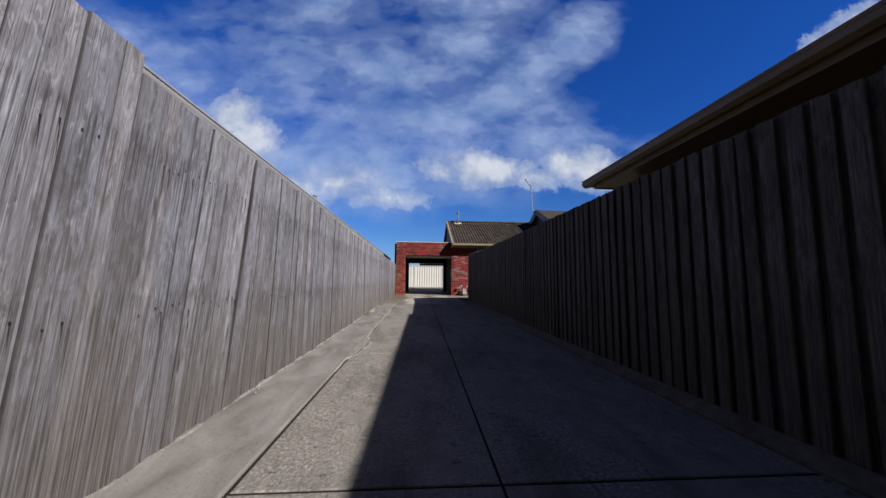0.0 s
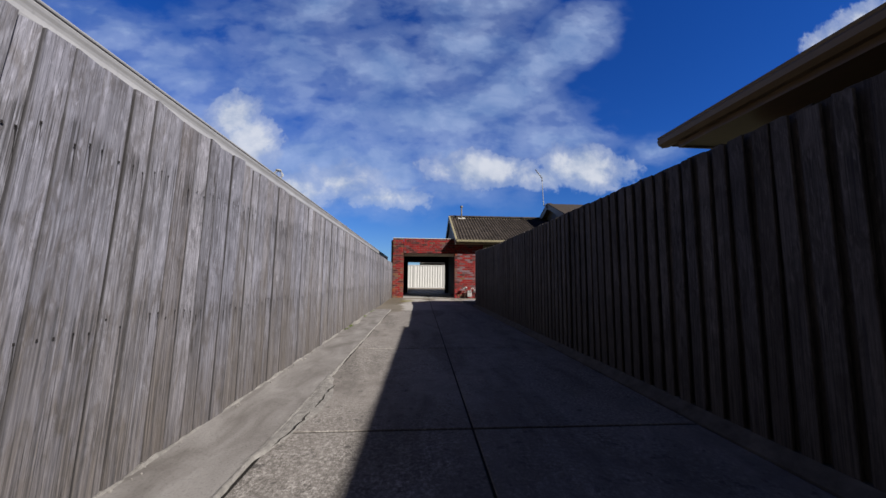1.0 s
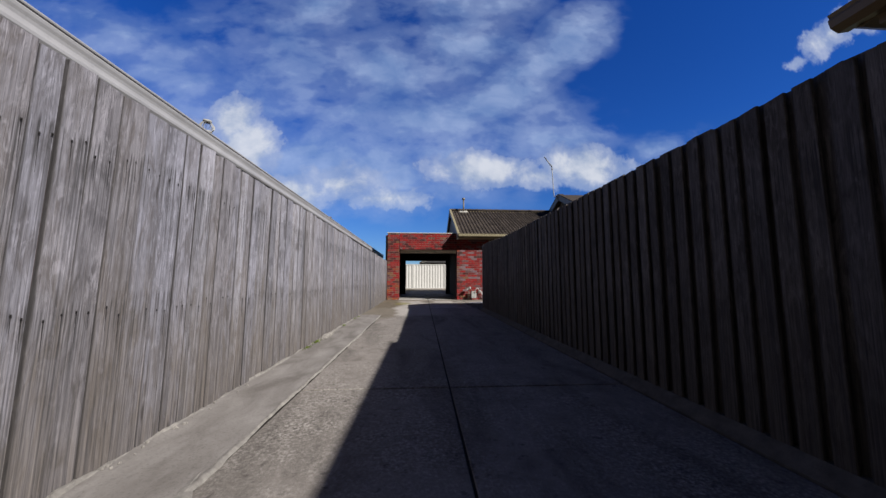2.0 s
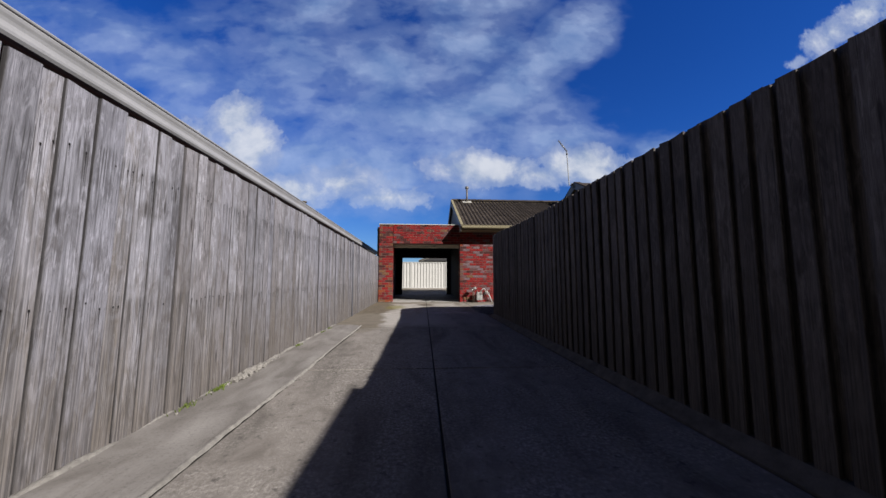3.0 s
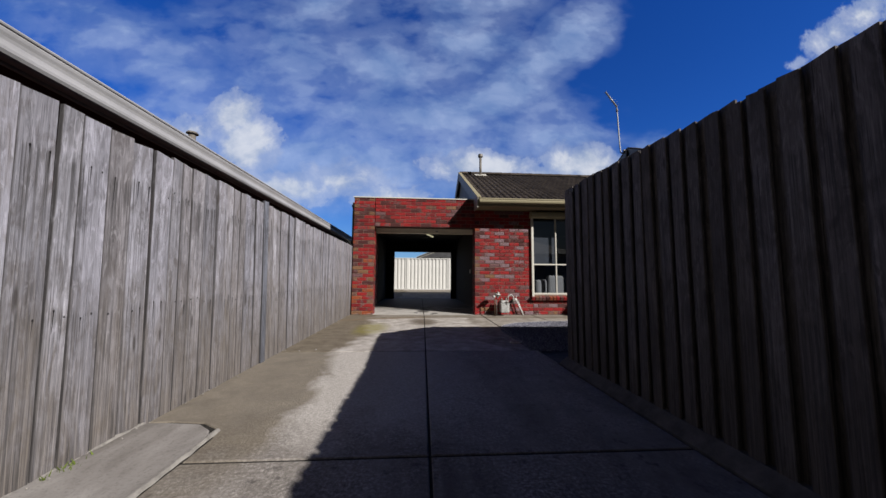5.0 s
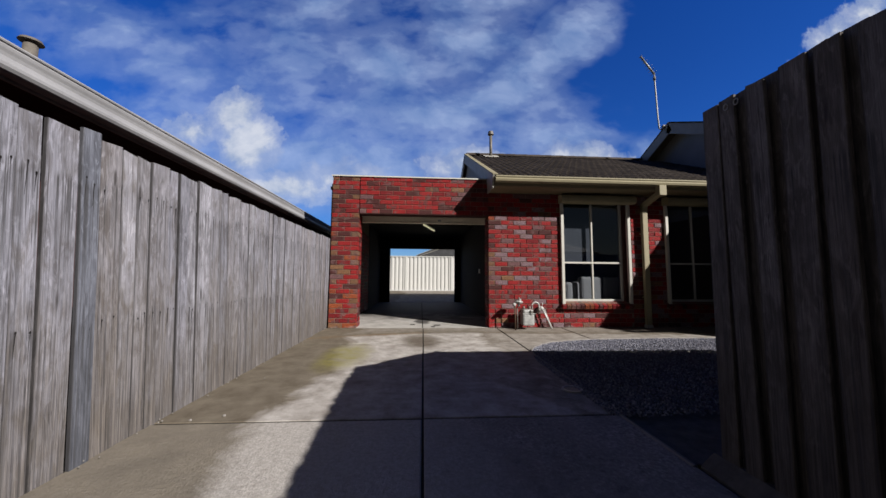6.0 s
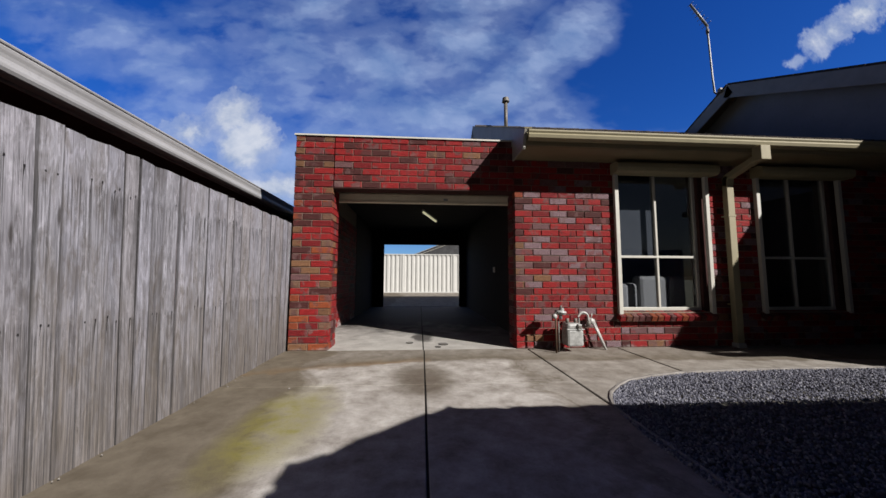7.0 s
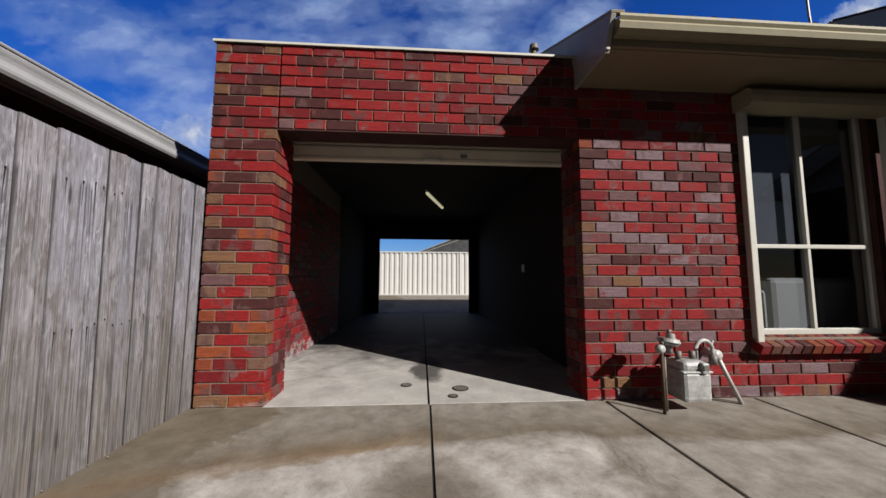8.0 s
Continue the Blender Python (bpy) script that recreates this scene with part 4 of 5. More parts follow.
def window(x0, x1, blind):
    """Aluminium window with a middle rail and stile, in roller-shutter guides, over a sloping brick sill."""
    w = empty("window")
    w.parent = house
    a, b, lo, hi = x0 + 0.05, x1 - 0.14, 0.47, 2.42
    for xa, xb in ((a, a + 0.04), (b - 0.04, b)):
        box("frame", xa, xb, 0.075, 0.13, lo, hi, white_paint, w, "", 0.004)
    for za, zb in ((lo, lo + 0.045), (hi - 0.05, hi)):
        box("frame", a, b, 0.07, 0.135, za, zb, white_paint, w, "", 0.004)
    mid, bar = (a + b) / 2, 1.20
    box("stile", mid - 0.014, mid + 0.014, 0.07, 0.125, lo + 0.04, hi - 0.04, white_paint, w, "", 0.003)
    box("transom", a + 0.04, b - 0.04, 0.066, 0.13, bar - 0.014, bar + 0.018, white_paint, w, "", 0.003)
    for xa, xb in ((a + 0.04, mid - 0.014), (mid + 0.014, b - 0.04)):
        for za, zb in ((lo + 0.045, bar - 0.014), (bar + 0.018, hi - 0.05)):
            pane = box("pane", xa, xb, 0.098, 0.104, za, zb, glass, w)
            pane.visible_shadow = False
    # reveals take the dark wall colour, so the recess's shade is painted
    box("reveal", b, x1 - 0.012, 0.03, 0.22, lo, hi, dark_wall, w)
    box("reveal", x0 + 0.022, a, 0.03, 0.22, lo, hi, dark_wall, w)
    for xa in (x0 - 0.005, x1 - 0.095):
        box("shutter_guide", xa, xa + 0.055, -0.055, -0.004, 0.42, 2.37, white_paint, w, "pale shutter guide rail", 0.006)
    run("shutter_box", [(-0.005, 2.315), (-0.15, 2.315), (-0.178, 2.335), (-0.19, 2.38), (-0.185, 2.42), (-0.16, 2.452), (-0.13, 2.464), (-0.005, 2.464)], "x", x0 - 0.03, x1 + 0.02, cream, w, "cream folded-steel shutter box")
    tilt = Matrix.Translation((0, -0.075, 0.345)) @ Matrix.Rotation(radians(24), 4, "X")
    sill = box("sill", x0 - 0.02, x1 - 0.02, -0.03, 0.07, 0.335, 0.46, mortar, w)
    n, rng = 16, random.Random(int(x0 * 100))
    pitch = (x1 - x0 - 0.02) / n
    for k in range(n):
        one = new("brick", sill_brick)
        one.parent = sill
        one.matrix_basis = tilt @ pose(x0 - 0.02 + k * pitch, -rng.random() * 0.004, 0, 0, 0, rng.uniform(-1, 1))
    if blind:
        box("blind", a + 0.01, mid + 0.02, 0.19, 0.198, bar - 0.01, hi + 0.05, blind_cloth, w, "drawn grey blind")
    return w


bm = bmesh.new()
add_box(bm, 0.0, 0.074, 0.0, 0.16, 0.0, 0.075, 0.004)
sill_brick = bpy.data.meshes.new("brick")
bm.to_mesh(sill_brick)
bm.free()
sill_brick.materials.append(brick_sill)
window(*W1, True)
window(*W2, False)

# room behind the windows
room = empty("room")
room.parent = house
box("room_floor", 2.3, 6.6, 0.23, 4.0, 0.0, 0.10, room_paint, room)
box("room_back", 2.3, 6.6, 3.9, 4.0, 0.10, 2.42, room_paint, room)
box("room_side", 2.2, 2.3, 0.23, 4.0, 0.0, 2.42, room_paint, room)
box("room_side", 6.6, 6.7, 0.23, 4.0, 0.0, 2.42, room_paint, room)
box("room_ceiling", 2.2, 6.7, 0.23, 4.0, 2.42, 2.50, room_paint, room)

sofa = empty("sofa")
tagged(sofa, "grey upholstered sofa seen through the window", "sofa")
box("seat", 2.80, 4.20, 0.50, 1.30, 0.10, 0.48, sofa_cloth, sofa, "", 0.05)
box("backrest", 3.02, 3.46, 0.30, 0.50, 0.30, 0.94, sofa_cloth, sofa, "", 0.05)
box("backrest", 3.48, 4.00, 0.30, 0.50, 0.30, 0.94, sofa_cloth, sofa, "", 0.05)
box("armrest", 2.70, 2.86, 0.30, 1.30, 0.10, 0.83, sofa_cloth, sofa, "", 0.05)
box("cushion", 2.87, 3.00, 0.31, 0.46, 0.40, 0.84, sofa_cloth, sofa, "", 0.05)

# eaves
box("soffit", 1.12, 6.75, -0.465, -0.002, SOFFIT, SOFFIT + 0.012, soffit_paint, house)
box("fascia", 1.12, 6.75, -0.49, -0.465, SOFFIT + 0.006, EAVE - 0.05, soffit_paint, house)
run("gutter", [(-0.492, EAVE), (-0.492, EAVE - 0.108), (-0.54, EAVE - 0.112), (-0.575, EAVE - 0.092), (-0.588, EAVE - 0.058), (-0.576, EAVE - 0.038), (-0.59, EAVE - 0.018), (-0.59, EAVE), (-0.58, EAVE), (-0.58, EAVE - 0.018), (-0.503, EAVE - 0.018), (-0.503, EAVE)], "x", 1.135, 6.72, cream, house, "cream rolled steel gutter")
# roof
roof = empty("roof")
roof.parent = house
lift = Matrix.Translation((0, -0.54, EAVE - 0.015)) @ Matrix.Rotation(SLOPE, 4, "X")
length = (RIDGE_Y + 0.54) / math.cos(SLOPE)
bm = bmesh.new()
add_box(bm, 1.13, 6.8, 0.03, length, -0.09, -0.02, 0, lift)
part("roof_deck", bm, soffit_paint, roof)
back = Matrix.Translation((0, RIDGE_Y * 2 + 0.54, EAVE - 0.015)) @ Matrix.Rotation(-SLOPE, 4, "X")
bm = bmesh.new()
add_box(bm, 1.13, 6.8, -length, -0.03, -0.09, 0.0, 0, back)
part("roof_back", bm, roof_tile, roof)
TW, TL = 0.30, 0.325
tv, tf = [], []
N = 12
for row, (y, dz) in enumerate(((0.0, 0.0), (TL + 0.05, -0.018))):
    for i in range(N + 1):
        u = i / N
        tv.append((u * TW, y, 0.026 + dz + 0.023 * math.sin(u * math.tau * 2 - 0.6)))
    for i in range(N + 1):
        u = i / N
        tv.append((u * TW, y, -0.004 + dz + 0.023 * math.sin(u * math.tau * 2 - 0.6)))
for i in range(N):
    a, b, c = i, 2 * (N + 1) + i, N + 1 + i
    tf += [(a, a + 1, b + 1, b), (c, c + 1, a + 1, a)]
tile_mesh = bpy.data.meshes.new("tile")
tile_mesh.from_pydata(tv, [], tf)
tile_mesh.update()
tile_mesh.materials.append(roof_tile)
tile_rng = random.Random(21)
for r in range(int(length / TL)):
    for c in range(20):
        x = 1.165 + c * (TW - 0.004)
        if x > 6.74:
            break
        one = new("tile", tile_mesh)
        one.parent = roof
        one.matrix_basis = lift @ pose(x, r * TL + tile_rng.uniform(-0.008, 0.008), 0.006, 0.6, 0, tile_rng.uniform(-0.3, 0.3))
ridge_rng = random.Random(4)
for k in range(16):
    bm = bmesh.new()
    arc = [(0.11 * math.cos(a), 0.085 * math.sin(a)) for a in [math.pi * j / 8 for j in range(9)]]
    lo = [bm.verts.new((1.14 + k * 0.355, RIDGE_Y + p[0], RIDGE_Z - 0.01 + p[1])) for p in arc]
    hi = [bm.verts.new((1.14 + k * 0.355 + 0.375, RIDGE_Y + p[0] * 1.08, RIDGE_Z - 0.01 + p[1] * 1.1)) for p in arc]
    for j in range(8):
        bm.faces.new((lo[j], lo[j + 1], hi[j + 1], hi[j]))
    part("ridge_cap", bm, roof_tile, roof, "", True)
# verge: barge boards and the gable sheet behind them
bm = bmesh.new()
add_box(bm, 1.085, 1.12, -0.02, length + 0.02, -0.20, 0.035, 0.003, lift)
part("barge_board", bm, barge_grey, house, "grey painted barge board")
bm = bmesh.new()
add_box(bm, 1.08, 1.175, -0.02, length + 0.02, 0.036, 0.055, 0.003, lift)
part("verge_flashing", bm, cream, house, "pale verge strip")
bm = bmesh.new()
add_box(bm, 1.085, 1.12, -length, 0.0, -0.20, 0.035, 0.003, back)
part("barge_board", bm, barge_grey, house)
gable = [(1.205, 0.0, 2.45), (1.205, 6.5, 2.45), (1.205, RIDGE_Y, RIDGE_Z - 0.08), (1.28, 0.0, 2.45), (1.28, 6.5, 2.45), (1.28, RIDGE_Y, RIDGE_Z - 0.08)]
link_mesh("gable_sheet", gable, [(0, 1, 2), (5, 4, 3), (0, 2, 5, 3), (1, 4, 5, 2), (0, 3, 4, 1)], sheet_wall, house, "pale gable sheet")
link_mesh("eave_end", [(1.095, -0.49, SOFFIT - 0.02), (1.095, 0.0, SOFFIT - 0.02), (1.095, 0.0, 2.80), (1.095, -0.49, EAVE - 0.06),
                       (1.118, -0.49, SOFFIT - 0.02), (1.118, 0.0, SOFFIT - 0.02), (1.118, 0.0, 2.80), (1.118, -0.49, EAVE - 0.06)],
          [(0, 1, 2, 3), (7, 6, 5, 4), (0, 4, 5, 1), (3, 2, 6, 7), (0, 3, 7, 4), (1, 5, 6, 2)], barge_grey, house)
# flue with cowl and flashing
flue = empty("flue")
tagged(flue, "thin grey metal flue with a cowl on the tiled roof", "flue")
tube("pipe", [(1.78, 2.85, 4.15), (1.78, 2.85, 4.93)], 0.042, pipe_grey, flue)
bm = bmesh.new()
bmesh.ops.create_cone(bm, cap_ends=True, segments=20, radius1=0.085, radius2=0.07, depth=0.09, matrix=Matrix.Translation((1.78, 2.85, 4.95)))
part("cowl", bm, pipe_grey, flue, "", False)
bm = bmesh.new()
add_box(bm, 1.58, 1.98, 3.60, 3.92, 0.03, 0.055, 0.008, lift)
part("flashing", bm, white_paint, flue, "pale folded flashing sheet")
# downpipe
dp = empty("downpipe")
tagged(dp, "cream rectangular downpipe with an offset to the gutter", "downpipe")
box("pipe", 4.05, 4.15, -0.115, -0.04, 0.03, 2.30, cream, dp, "", 0.008)
bm = bmesh.new()
elbow = [(4.10, -0.08, 2.20), (4.10, -0.10, 2.30), (4.10, -0.50, 2.42), (4.10, -0.56, 2.45)]
for p, q in zip(elbow, elbow[1:]):
    d = Vector(q) - Vector(p)
    m = Matrix.Translation((Vector(p) + Vector(q)) / 2) @ d.to_track_quat("Z", "Y").to_matrix().to_4x4()
    add_box(bm, -0.05, 0.05, -0.0375, 0.0375, -d.length / 2 - 0.02, d.length / 2 + 0.02, 0.006, m)
part("offset", bm, cream, dp)
box("rainhead", 4.035, 4.165, -0.615, -0.50, 2.372, 2.553, cream, dp, "", 0.006)
for z in (0.55, 1.75):
    box("strap", 4.046, 4.154, -0.118, -0.003, z, z + 0.022, cream, dp)
box("shoe", 4.04, 4.16, -0.13, -0.03, 0.0, 0.06, pvc, dp, "", 0.01)
# television aerial
aerial = empty("aerial")
tagged(aerial, "thin bent metal television aerial on the roof", "aerial")
tube("mast", [(6.40, 2.22, 5.02), (6.33, 2.25, 4.95), (6.285, 2.25, 4.99), (6.265, 2.25, 5.30), (6.23, 2.25, 6.20), (6.215, 2.25, 6.57)], 0.020, steel, aerial)
TIP = Vector((5.85, 2.25, 7.03))
tube("boom", [(6.235, 2.25, 6.52), TIP], 0.026, steel, aerial)
for k in range(7):
    f = k / 6
    c = Vector((6.20, 2.25, 6.56)).lerp(TIP, f)
    tube("rod", [c + Vector((0, -0.12 + 0.05 * f, 0)), c + Vector((0, 0.12 - 0.05 * f, 0))], 0.006, steel, aerial)
box("bracket", 6.36, 6.44, 2.18, 2.26, 4.97, 5.06, pipe_grey, aerial)
tube("clamp", [(6.224, 2.25, 6.36), (6.220, 2.25, 6.45)], 0.034, pipe_grey, aerial)

# ---------- side wing ----------
wing = empty("side_wing")
tagged(wing, "gabled side wing with pale sheeted gable and tiled roof", "house")
WX, AY, AZ, WS = 6.40, 2.06, 5.05, 0.47
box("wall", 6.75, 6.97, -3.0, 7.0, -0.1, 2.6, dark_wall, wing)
# unseen end and back walls, added to keep sunlight out of the wing
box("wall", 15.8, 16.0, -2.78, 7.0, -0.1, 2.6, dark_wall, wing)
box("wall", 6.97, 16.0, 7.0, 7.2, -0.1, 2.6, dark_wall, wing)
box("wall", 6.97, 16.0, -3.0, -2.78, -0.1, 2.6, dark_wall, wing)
gz = lambda y: AZ - 0.14 - WS * abs(y - AY)
gv2 = [(6.74, -3.0, 2.45), (6.74, 7.1, 2.45), (6.74, 7.1, gz(7.1)), (6.74, AY, gz(AY)), (6.74, -3.0, gz(-3.0))]
gv2 += [(x + 0.1, y, z) for x, y, z in gv2]
link_mesh("gable_sheet", gv2, [(0, 1, 2, 3, 4), (9, 8, 7, 6, 5)] + [(k, (k + 1) % 5, 5 + (k + 1) % 5, 5 + k) for k in range(5)], sheet_wall, wing, "pale gable sheet in shade")
WA = math.atan(WS)
for turn_to, name in ((1, "near"), (-1, "far")):
    m = Matrix.Translation((0, AY, AZ)) @ Matrix.Rotation(turn_to * WA, 4, "X")
    run_len = 5.75
    lo, hi = (-run_len, 0.0) if turn_to > 0 else (0.0, run_len)
    bm = bmesh.new()
    add_box(bm, WX + 0.04, 16.0, lo, hi, -0.10, -0.005, 0, m)
    part("roof", bm, roof_tile, wing)
    bm = bmesh.new()
    add_box(bm, WX, WX + 0.035, lo, hi, -0.26, 0.0, 0.003, m)
    part("barge_board", bm, barge_grey, wing)
    bm = bmesh.new()
    add_box(bm, WX + 0.04, 6.75, lo, hi, -0.125, -0.105, 0, m)
    part("verge_soffit", bm, soffit_paint, wing)
    bm = bmesh.new()
    for k in range(17):
        a = lo + (hi - lo) * k / 17
        add_box(bm, WX - 0.005, WX + 0.25, a + 0.004, a + (hi - lo) / 17 - 0.004, 0.0, 0.035, 0, m)
    part("verge_tiles", bm, roof_tile, wing)
box("gutter", WX, 16.0, -3.30, -3.18, 2.44, 2.56, cream, wing, "", 0.01)

# ---------- gas meter ----------
meter = empty("gas_meter")
tagged(meter, "pale grey gas meter with regulator and pipes against brick wall", "gas meter")
box("body", 1.662, 1.872, -0.295, -0.10, 0.072, 0.285, meter_grey, meter, "", 0.028)
box("seam_band", 1.657, 1.877, -0.300, -0.095, 0.272, 0.286, meter_grey, meter, "", 0.005)
box("top_casing", 1.668, 1.852, -0.288, -0.105, 0.270, 0.352, meter_grey, meter, "", 0.030)
box("index_housing", 1.790, 1.842, -0.312, -0.24, 0.268, 0.345, meter_grey, meter, "", 0.010)
for px in (1.705, 1.81):
    tube("spigot", [(px, -0.20, 0.34), (px, -0.20, 0.405)], 0.021, pipe_grey, meter)
box("index_window", 1.797, 1.835, -0.3165, -0.311, 0.296, 0.330, pipe_grey, meter, "", 0.002)
tube("wall_strap", [(1.76, -0.11, 0.15), (1.76, -0.005, 0.15)], 0.012, pipe_grey, meter)
tube("riser", [(1.53, -0.27, 0.0), (1.53, -0.27, 0.43)], 0.011, rust_brown, meter, "rusty brown supply riser")
tube("riser", [(1.585, -0.22, 0.0), (1.585, -0.22, 0.40)], 0.009, pipe_grey, meter)
tube("elbow", [(1.53, -0.27, 0.42), (1.535, -0.265, 0.46), (1.57, -0.25, 0.475), (1.66, -0.22, 0.47)], 0.018, pvc, meter)
bm = bmesh.new()
bmesh.ops.create_cone(bm, cap_ends=True, segments=24, radius1=0.075, radius2=0.065, depth=0.022, matrix=Matrix.Translation((1.60, -0.25, 0.495)) @ Matrix.Rotation(radians(8), 4, "Y"))
bmesh.ops.create_cone(bm, cap_ends=True, segments=20, radius1=0.032, radius2=0.026, depth=0.035, matrix=Matrix.Translation((1.615, -0.25, 0.52)))
bmesh.ops.create_cone(bm, cap_ends=True, segments=24, radius1=0.052, radius2=0.068, depth=0.018, matrix=Matrix.Translation((1.60, -0.25, 0.468)) @ Matrix.Rotation(radians(8), 4, "Y"))
part("regulator", bm, meter_grey, meter, "dished pale regulator")
tube("regulator_stem", [(1.60, -0.25, 0.535), (1.612, -0.25, 0.566)], 0.013, pipe_grey, meter)
tube("vent_stub", [(1.545, -0.27, 0.475), (1.52, -0.285, 0.478)], 0.014, pipe_grey, meter)
tube("connector", [(1.60, -0.25, 0.40), (1.60, -0.25, 0.49)], 0.022, steel, meter)
tube("knob", [(1.51, -0.30, 0.44), (1.51, -0.27, 0.44)], 0.03, meter_grey, meter)
loop = [(1.865 + 0.065 * (1 - math.cos(a)), -0.17, 0.40 + 0.075 * math.sin(a)) for a in [math.pi * k / 10 for k in range(11)]]
tube("outlet_loop", [(1.865, -0.17, 0.30)] + loop + [(1.995, -0.17, 0.34)], 0.014, pvc, meter)
tube("union", [(1.995, -0.17, 0.30), (1.995, -0.17, 0.37)], 0.028, pipe_grey, meter)
tube("outlet", [(1.98, -0.16, 0.30), (1.98, -0.02, 0.28)], 0.013, pipe_grey, meter)
tube("bracket", [(1.66, -0.10, 0.09), (1.66, -0.02, 0.09)], 0.012, pipe_grey, meter)
waste = empty("waste_pipe")
tagged(waste, "white plastic pipe leaning from the wall to the path", "pipe")
tube("pipe", [(2.07, -0.11, 0.37), (2.235, -0.13, 0.0)], 0.014, pvc, waste)
tube("pipe", [(2.12, -0.08, 0.34), (2.255, -0.10, 0.0)], 0.011, pvc, waste)
tube("tap_head", [(2.055, -0.03, 0.36), (2.055, -0.15, 0.36)], 0.038, pvc, waste)
tube("stub", [(2.10, -0.03, 0.36), (2.10, -0.06, 0.45)], 0.008, pvc, waste)

# ---------- fences ----------


def paling(parent, width, height, thick, m, rng, mat, lean=0.0, flare=0.0):
    """One sawn board standing on its foot; face towards -y of its own frame, top edge a little off level."""
    t, e = rng.uniform(-0.007, 0.007), 0.003
    bow = rng.uniform(-0.004, 0.004)
    verts = []
    for z, k in ((0.0, 0.0), (height * 0.5, 1.0), (height, 0.0)):
        for x, y in ((0, e), (e, 0), (width - e, 0), (width, e), (width, thick), (0, thick)):
            zz = z + (t * (x / width - 0.5) * 2 if z == height else 0) + x * math.tan(radians(lean))
            verts.append((x * (1 + flare * z / (height * width)), y + bow * k, zz))
    faces = []
    for r in (0, 6):
        faces += [(r + k, r + (k + 1) % 6, r + 6 + (k + 1) % 6, r + 6 + k) for k in range(6)]
    faces += [(5, 4, 3, 2, 1, 0), (12, 13, 14, 15, 16, 17)]
    ob = link_mesh("paling", verts, faces, mat, parent)
    ob.matrix_basis = m
    return ob


def nail_heads(name, spots, parent):
    verts, faces, streak = [], [], random.Random(8)
    for p, across, out in spots:
        b = len(verts)
        a, up = Vector(across) * 0.0045, Vector((0, 0, 0.006))
        c = Vector(p) + Vector(out) * 0.002
        verts += [c - a - up * 0.6, c + a - up * 0.6, c + a * 0.8 + up, c - a * 0.8 + up]
        faces.append((b, b + 1, b + 2, b + 3))
        run_down, thin = streak.uniform(0.03, 0.16), a * streak.uniform(0.35, 0.7)
        if streak.random() < 0.7:
            b = len(verts)
            verts += [c - thin, c + thin, c + thin * 0.2 - Vector((0, 0, run_down)), c - thin * 0.2 - Vector((0, 0, run_down))]
            faces.append((b, b + 3, b + 2, b + 1))
    return tagged(link_mesh(name, verts, faces, rusty, parent), kind="stuff")


# sunlit fence: palings butted edge to edge, face towards the drive (+x)
rng = random.Random(17)
fence_w = tagged(empty("paling_fence"), "tall weathered silver-grey hardwood paling fence in full sun", "fence")
LEAN = [(-30, 5), (-16, 5), (-15.25, 9.0), (-14.4, 4.2), (-13.4, 2.2), (-11, 1.5), (-9.2, 0), (-6, -1.5), (-4.2, -3.4), (-3, -4), (-1.2, -1.5), (0, 0), (1, 0)]


def lean_at(y):
    """Degrees by which the boards have slumped along the fence."""
    for (a, p), (b, q) in zip(LEAN, LEAN[1:]):
        if y < b:
            return p + (q - p) * (y - a) / (b - a)
    return 0.0


spots, y = [], -22.5
while y < 0.28:
    w = rng.choice((0.095, 0.10, 0.10, 0.125, 0.145, 0.15))
    near = y < -16.12
    foot = ground(y) - 0.01
    top = 1.648 if y < -14.2 else 1.648 - 0.038 * (y + 14.2) / 3.2 if y < -11 else 1.61 if y < -7 else 1.592
    h = top - foot + rng.uniform(-0.006, 0.006) + (0.075 if near else 0.0)
    slate = y < -4.30 <= y + w
    if slate:
        h += 0.02
    proud = rng.choice((0.0, 0.002, 0.004, 0.008)) + (0.016 if near else 0.010 if slate else 0.0)
    lean = lean_at(y)
    flare = 1.6 * (math.tan(radians(lean_at(y + w))) - math.tan(radians(lean)))
    m = Matrix.Translation((-1.785 + proud, y, foot)) @ Matrix.Rotation(radians(90), 4, "Z") @ pose(0, 0, 0, rng.uniform(-0.25, 0.25), lean + rng.uniform(-0.2, 0.2), rng.uniform(-0.7, 0.7))
    paling(fence_w, w - rng.choice((0.003, 0.004, 0.005, 0.007)), h, 0.018, m, rng, paling_blue if slate else paling_grey, lean, flare)
    for z in (0.70, 1.39):
        for f in (0.28, 0.72):
            if rng.random() < 0.9:
                spots.append(((-1.785 + proud, y + w * f + z * math.tan(radians(lean)) + rng.uniform(-0.01, 0.01), foot + z + rng.uniform(-0.025, 0.025)), (0, 1, 0), (1, 0, 0)))
    y += w
nail_heads("nailing", spots, fence_w)
for z in (0.25, 0.72, 1.41):
    bm = bmesh.new()
    add_box(bm, -1.86, -1.812, -22.5, -0.01, z - 0.04, z + 0.04)
    for v in bm.verts:
        v.co.z += ground(v.co.y)
    part("rail", bm, paling_grey, fence_w)
for i in range(9):
    y = -0.08 - i * 2.7
    box("post", -1.96, -1.862, y - 0.05, y + 0.05, ground(y) - 0.3, ground(y) + 1.58, paling_grey, fence_w)

# shaded fence: wide boards behind, narrower cover boards nailed over the gaps, face towards -x
rng = random.Random(29)
fence_e = tagged(empty("paling_fence"), "weathered lapped paling fence, its colour darkened for shade, on a concrete kerb", "fence")
y, spots = -22.0, []
turn_e = Matrix.Rotation(radians(-90), 4, "Z")
n = 0
